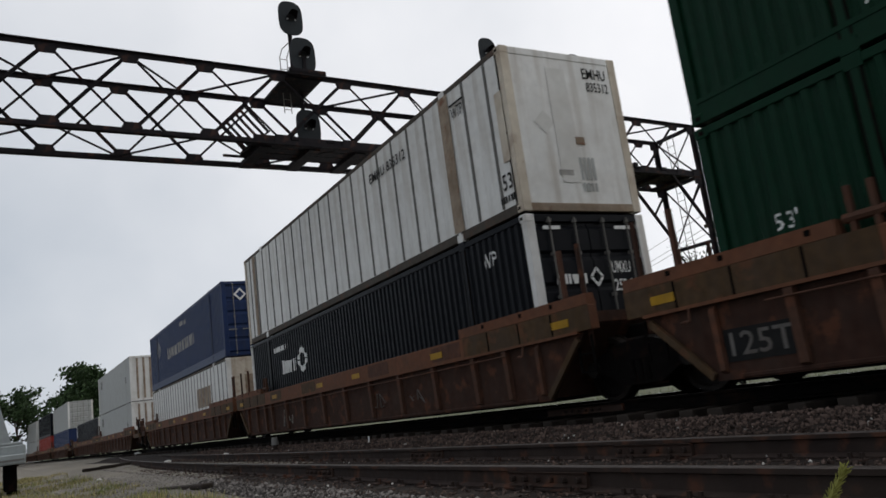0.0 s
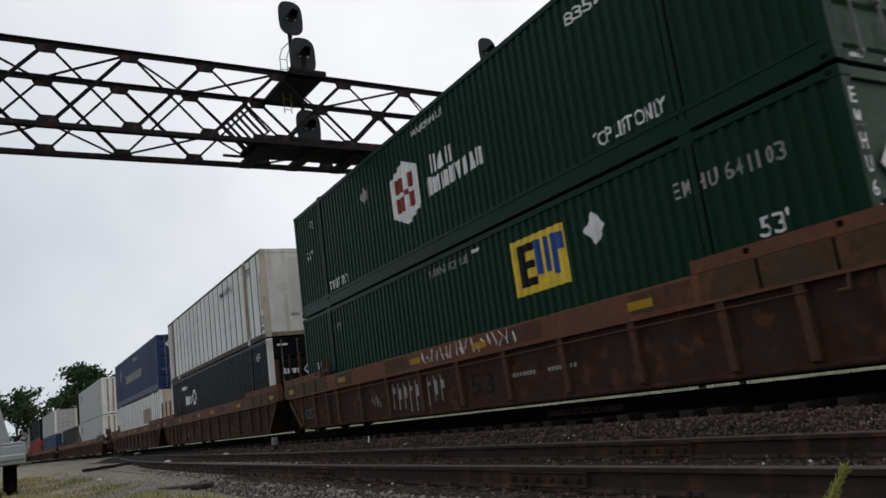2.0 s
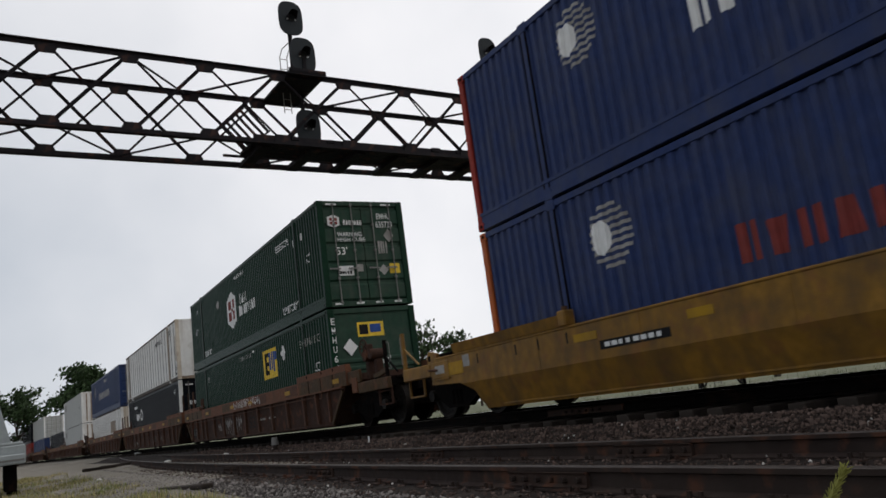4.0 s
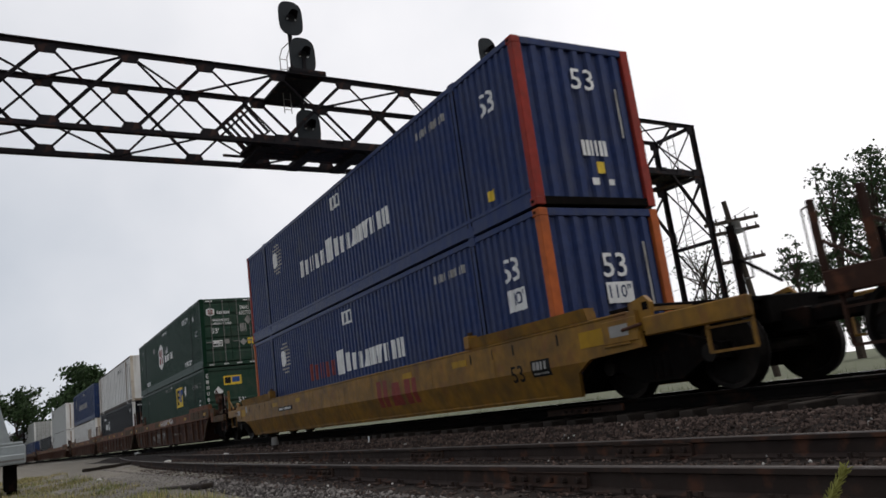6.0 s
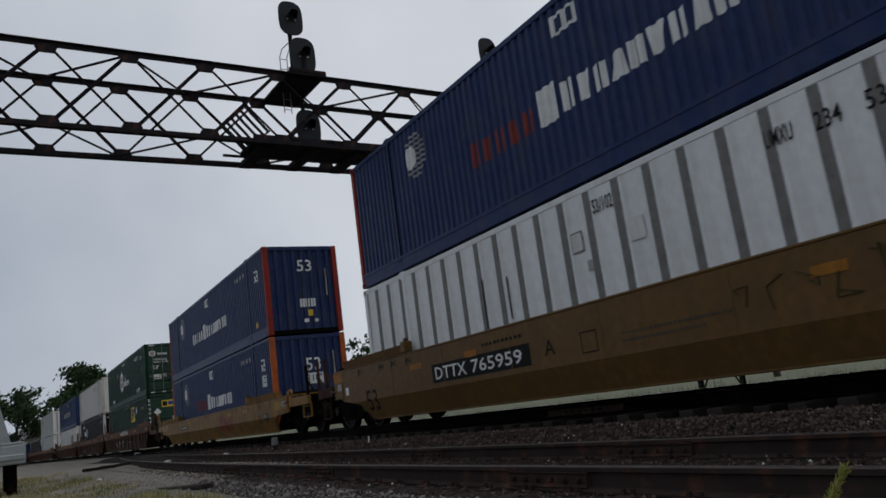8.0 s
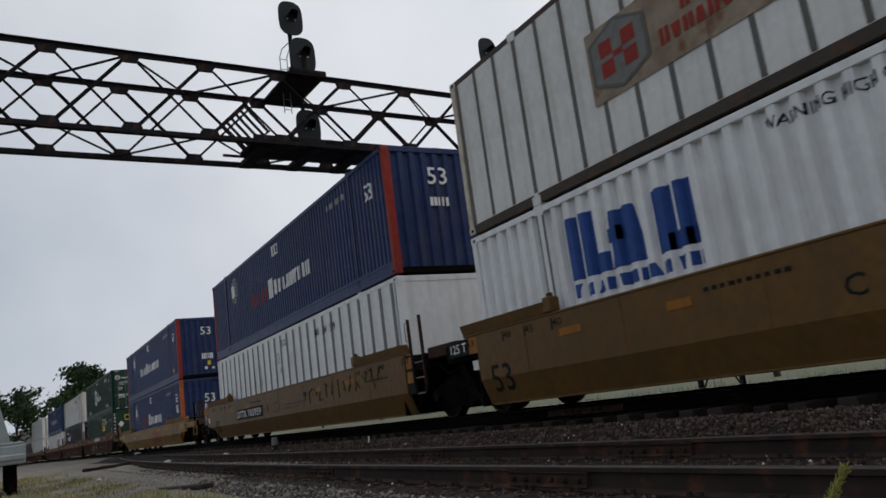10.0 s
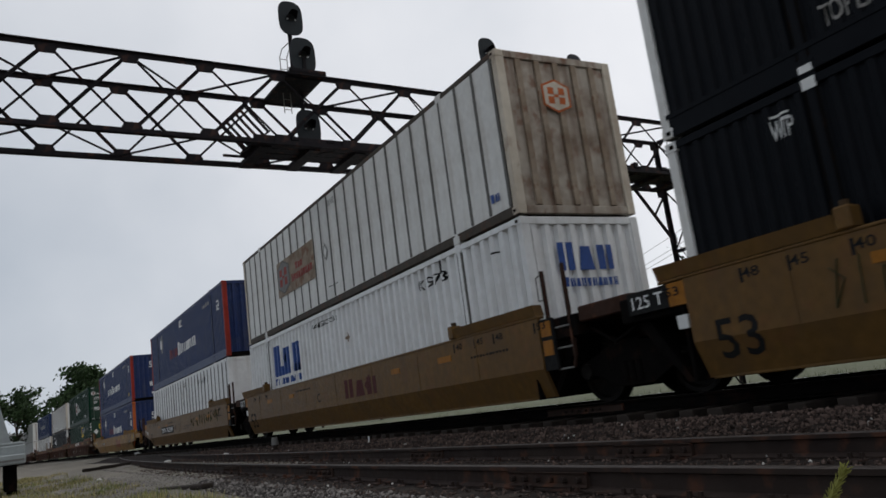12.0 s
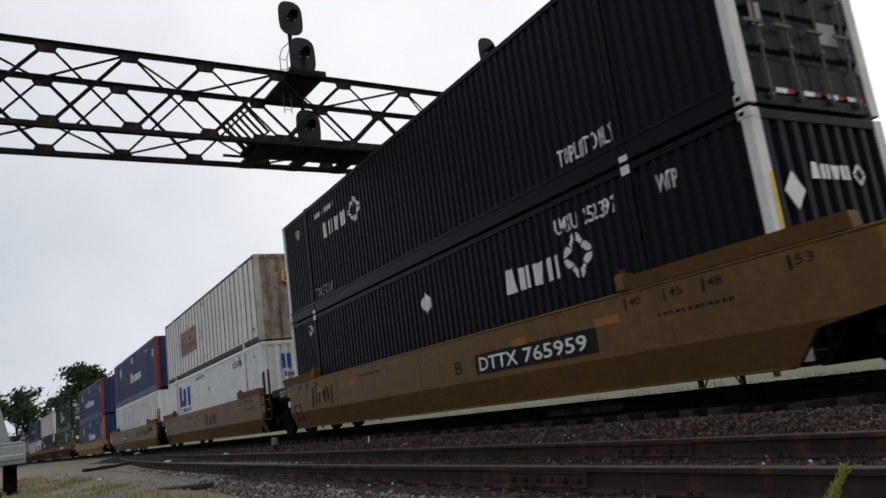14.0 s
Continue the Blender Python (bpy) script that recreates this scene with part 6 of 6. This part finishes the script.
def fittings():
    """Bolted joint bars, tie plates and spikes of the near track."""
    for side, ys in ((-0.752, (4.78, 9.67, 14.5)), (0.752, (5.25, 9.6, 15.2))):
        for y in ys:
            j = thing("joint_bar", pose(XA + side + turnout(y) - 0.03, y, ZA - 0.09, 0, 0, 0), "rusty bolted joint bar on a rail", "joint bar", "joint bars")
            bm = prism(B(), [(0.02, -0.05), (-0.03, -0.05), (-0.012, -0.03), (-0.012, 0.03), (-0.03, 0.05), (0.02, 0.05)], "y", -0.47, 0.47)
            part("bar", bm, "rustbar", j)
            for i in range(6):
                part("bolt", tube(B(), (-0.05, -0.4 + i * 0.16, 0), (-0.01, -0.4 + i * 0.16, 0), 0.022, 6), "rail", j)
    j = thing("joint_bar", pose(XB - 0.752 - 0.03, 9.45, ZB + RISE - 0.09), "rusty bolted joint bar on a rail", "joint bar", "joint bars")
    part("bar", prism(B(), [(0.02, -0.05), (-0.03, -0.05), (-0.012, -0.03), (-0.012, 0.03), (-0.03, 0.05), (0.02, 0.05)], "y", -0.9, 0.9), "rustbar", j)
    for i in range(6):
        part("bolt", tube(B(), (-0.05, -0.4 + i * 0.16, 0), (-0.01, -0.4 + i * 0.16, 0), 0.022, 6), "rail", j)
    bm = B()
    y = 0.0
    while y < 30:
        for side in (-0.752, 0.752):
            x = XA + side + turnout(y)
            box(bm, x - 0.17, x + 0.17, y - 0.09, y + 0.09, ZA - 0.185, ZA - 0.165)
            for dx, dy in ((-0.085, 0.05), (0.085, -0.05), (-0.09, -0.04)):
                box(bm, x + dx - 0.012, x + dx + 0.012, y + dy - 0.012, y + dy + 0.012, ZA - 0.17, ZA - 0.125)
        y += 0.55
    tagged(part("tie_plates", bm, "rail"), "rusty tie plates and spikes under the rails", "tie plate", kind="stuff")


def small_things():
    # short marker post between the tracks
    p = thing("marker_post", pose(6.3, 21.0, -0.28), "short pale marker post beside the track", "marker post")
    part("post", tube(B(), (0, 0, 0), (0, 0, 0.42), 0.06, 10), "rail", p)
    part("cap", tube(B(), (0, 0, 0.3), (0, 0, 0.5), 0.1, 12, 0.08), "rib_light", p, "pale weathered cap")
    for i, (x, y, s) in enumerate(((4.79, 28.6, 0.14), (5.94, 25.2, 0.14), (7.0, 52.0, 0.26), (2.2, 24, 0.08), (1.25, 13.4, 0.09))):
        bm = B()
        bmesh.ops.create_icosphere(bm, subdivisions=1, radius=s)
        rnd = random.Random(i)
        for v in bm.verts:
            v.co = v.co * rnd.uniform(0.7, 1.1)
            v.co.z *= 0.6
        ob = tagged(part("pale_rock", bm, "white"), "pale lump of stone beside the rails", "rock", "pale rocks")
        ob.location = (x, y, ground_z(x) + s * 0.35)
    for i, (x, y, l, a) in enumerate(((2.5, 13.6, 2.6, 95), (3.2, 34.4, 1.3, 15), (3.7, 35.2, 1.1, 40), (4.1, 35.8, 0.9, 160), (3.5, 35.9, 0.7, 80))):
        bm = box(B(), -l / 2, l / 2, -0.09, 0.09, 0, 0.07 if l > 2 else 0.13, 0.015)
        ob = tagged(part("old_tie", bm, "tie"), "dark discarded timber tie lying in the grass", "timber", "discarded timbers")
        ob.matrix_basis = pose(x, y, ground_z(x) - 0.02, 0, 2, a)
    k = thing("marker_peg", pose(6.45, 15.0, -0.12), "thin white marker peg beside the track", "marker post")
    part("peg", tube(B(), (0, 0, 0), (0.01, 0, 0.17), 0.018, 8), "letter", k)
    # grass stalk close by
    s = thing("grass_stalk", pose(0, 0, 0), "yellow-green grass stalk with a seed head", "grass stalk")
    part("stem", tube(tube(B(), (0.53, 0.44, -0.43), STALK[0], 0.003, 6, 0.0022), STALK[0], STALK[1], 0.0022, 6, 0.0016), "stalk", s)
    a, b = Vector(STALK[1]), Vector(STALK[0])
    d = (a - b).normalized()
    head = part("seed_head", tube(B(), a - d * 0.05, a, 0.0035, 8, 0.0012), "stalk", s)
    bm = B()
    rnd = random.Random(77)
    side = d.orthogonal().normalized()
    for k in range(110):
        f = rnd.random()
        p = a - d * 0.052 * f
        q = Matrix.Rotation(rnd.uniform(0, 6.28), 3, d) @ side
        tube(bm, p, p + q * rnd.uniform(0.003, 0.0065) + d * rnd.uniform(0.004, 0.011), 0.0011, 4, 0.0003)
    tagged(part("bristles", bm, "stalk", head), kind="stuff")


def utility_truck():
    """The tail of a parked grey service truck."""
    t = thing("service_truck", pose(0.25, 24.0, -0.42, 0, 0, 2), "grey service truck parked on the verge", "truck")
    part("bed", box(B(), -2.3, 0.2, 0, 5.0, 0.94, 1.34, 0.03), "cabinet", t)
    part("bumper", box(B(), -2.35, 0.18, -0.16, -0.01, 0.84, 1.1, 0.03), "cabinet", t)
    part("tool_box", prism(B(), [(-2.2, 1.343), (-0.12, 1.343), (-0.36, 2.3), (-0.5, 2.9), (-0.7, 3.1), (-2.2, 3.1)], "y", 0.25, 4.6), "cabinet", t)
    part("bed_rail", box(B(), -2.3, 0.14, 0.02, 0.2, 1.343, 1.42, 0.02), "cabinet", t)
    for z in (1.75, 2.2, 2.6):
        part("panel_seam", box(B(), -2.1, -0.42, 0.243, 0.2495, z, z + 0.03), "rib", t)
    part("bumper_strip", box(B(), -2.3, 0.15, -0.172, -0.161, 0.92, 0.97), "rib_light", t)
    for y in (1.3, 4.0):
        for x in (-2.0, 0.02):
            w = part("wheel", tube(B(), (x - 0.24, y, 0.4), (x, y, 0.4), 0.42, 24), "under", t)
            part("rim", tube(B(), (x - 0.02, y, 0.4), (x + 0.012, y, 0.4), 0.24, 16), "rib", w)
    part("chassis", box(B(), -1.6, -0.5, 0.2, 4.9, 0.5, 0.937), "under", t)
    part("mud_flap", box(B(), -0.3, 0.0, 0.5, 0.52, 0.15, 0.937), "under", t)


STALK = ((0.563, 0.425, 0.33), (0.5805, 0.4075, 0.3655))

make_ground()
track("track_near", XA, ZA, turnout, "railtop", "rusty jointed rails on weathered ties in ballast", (0, 60))
track("track_middle", XB, ZB + RISE, bend, "shiny", "rails on timber ties under the train", (2, 60))
track("track_far", XC, ZC, bend, "railtop", "rails on timber ties beyond the train", (2, 40))
cargo, wells = train()
decorate(cargo, wells)
bridge()
for sx, third in ((6.8, True), (13.35, False), (17.05, True)):
    signal(sx, third)
utility_pole(31.0, 24.0, 8.3)
wires()
tree(14.0, 160, 16.4, 7.2, 1, "broad leafy tree beyond the line", 9000, 0.42)
tree(17, 175, 14.5, 7, 7, "leafy tree beyond the line", 6000, 0.42)
tree(1.5, 150, 12.7, 5.5, 2, "leafy tree with open branches beyond the line", 3600, 0.36)
tree(-4.5, 140, 12.5, 4.5, 12, "leafy tree beyond the line", 4200, 0.36)
tree(57.2, 36.5, 15.9, 3.0, 4, "slim dark tree with layered branches", 3600, 0.19, 1.25, 0.08)
tree(60.8, 35.0, 17.0, 3.4, 5, "tall airy broadleaf tree", 2600, 0.19)
tree(65.0, 36.0, 17.8, 4.0, 15, "tall leafy tree beyond the line", 2800, 0.2)
tree(50.8, 36.0, 10.2, 1.5, 6, "small pointed tree beyond the line", 1100, 0.16, 1.2, 0.1)
tree(53.6, 37.0, 8.8, 1.8, 16, "small bushy tree beyond the line", 1000, 0.17, 0.8, 0.1)
tree(57.0, 50.0, 13.0, 3.0, 8, "thin sparse tree beyond the line", 420, 0.16)
tree(62.0, 53.0, 11.0, 3.0, 9, "thin sparse tree beyond the line", 420, 0.16)
for i, (x, y, h) in enumerate(((42, 80, 10.8), (38, 84, 9.8), (47, 82, 9.6), (52, 84, 8.0), (33, 90, 7.5))):
    tree(x, y, h, 3.6, 20 + i, "leafy tree across the tracks", 1300, 0.3, 0.6, 0.15)
utility_truck()
small_things()
fittings()
blades("verge_grass", "patchy dry yellow grass on the verge", (-3.0, 2.3, 7, 42), 15000, "grass", 31, (0.05, 0.17))
blades("verge_weeds", "low green weeds among the gravel", (-3.0, 2.1, 8, 44), 12000, "olive_grass", 32, (0.05, 0.16))
blades("verge_tufts", "greener grass tufts on the verge", (-3.0, 2.2, 9, 34), 5000, "grassgreen", 35, (0.06, 0.2))
blades("far_grass", "green grass beyond the far track", (15.0, 24.0, 4, 40), 7000, "pale_grass", 33, (0.15, 0.4))
ballast()


def motions():
    times = [0, 1, 2, 3, 4, 5, 6, 7, 8, 9, 10, 11, 12, 13, 14]
    for ob, y, lift in STANDS.values():
        walk(ob, [(t, on_track(y + run(t)) @ pose(0, 0, lift)) for t in times])
        if ob.name.startswith("truck"):
            for ws in ob.children:
                if ws.name.startswith("wheelset"):
                    k0 = ws.location.copy()
                    rows = []
                    for i in range(0, 211):
                        t = i * 2 / 30
                        rows.append((t, pose(*k0, -math.degrees(run(t) / 0.457), 0, 0)))
                    walk(ws, rows)


motions()
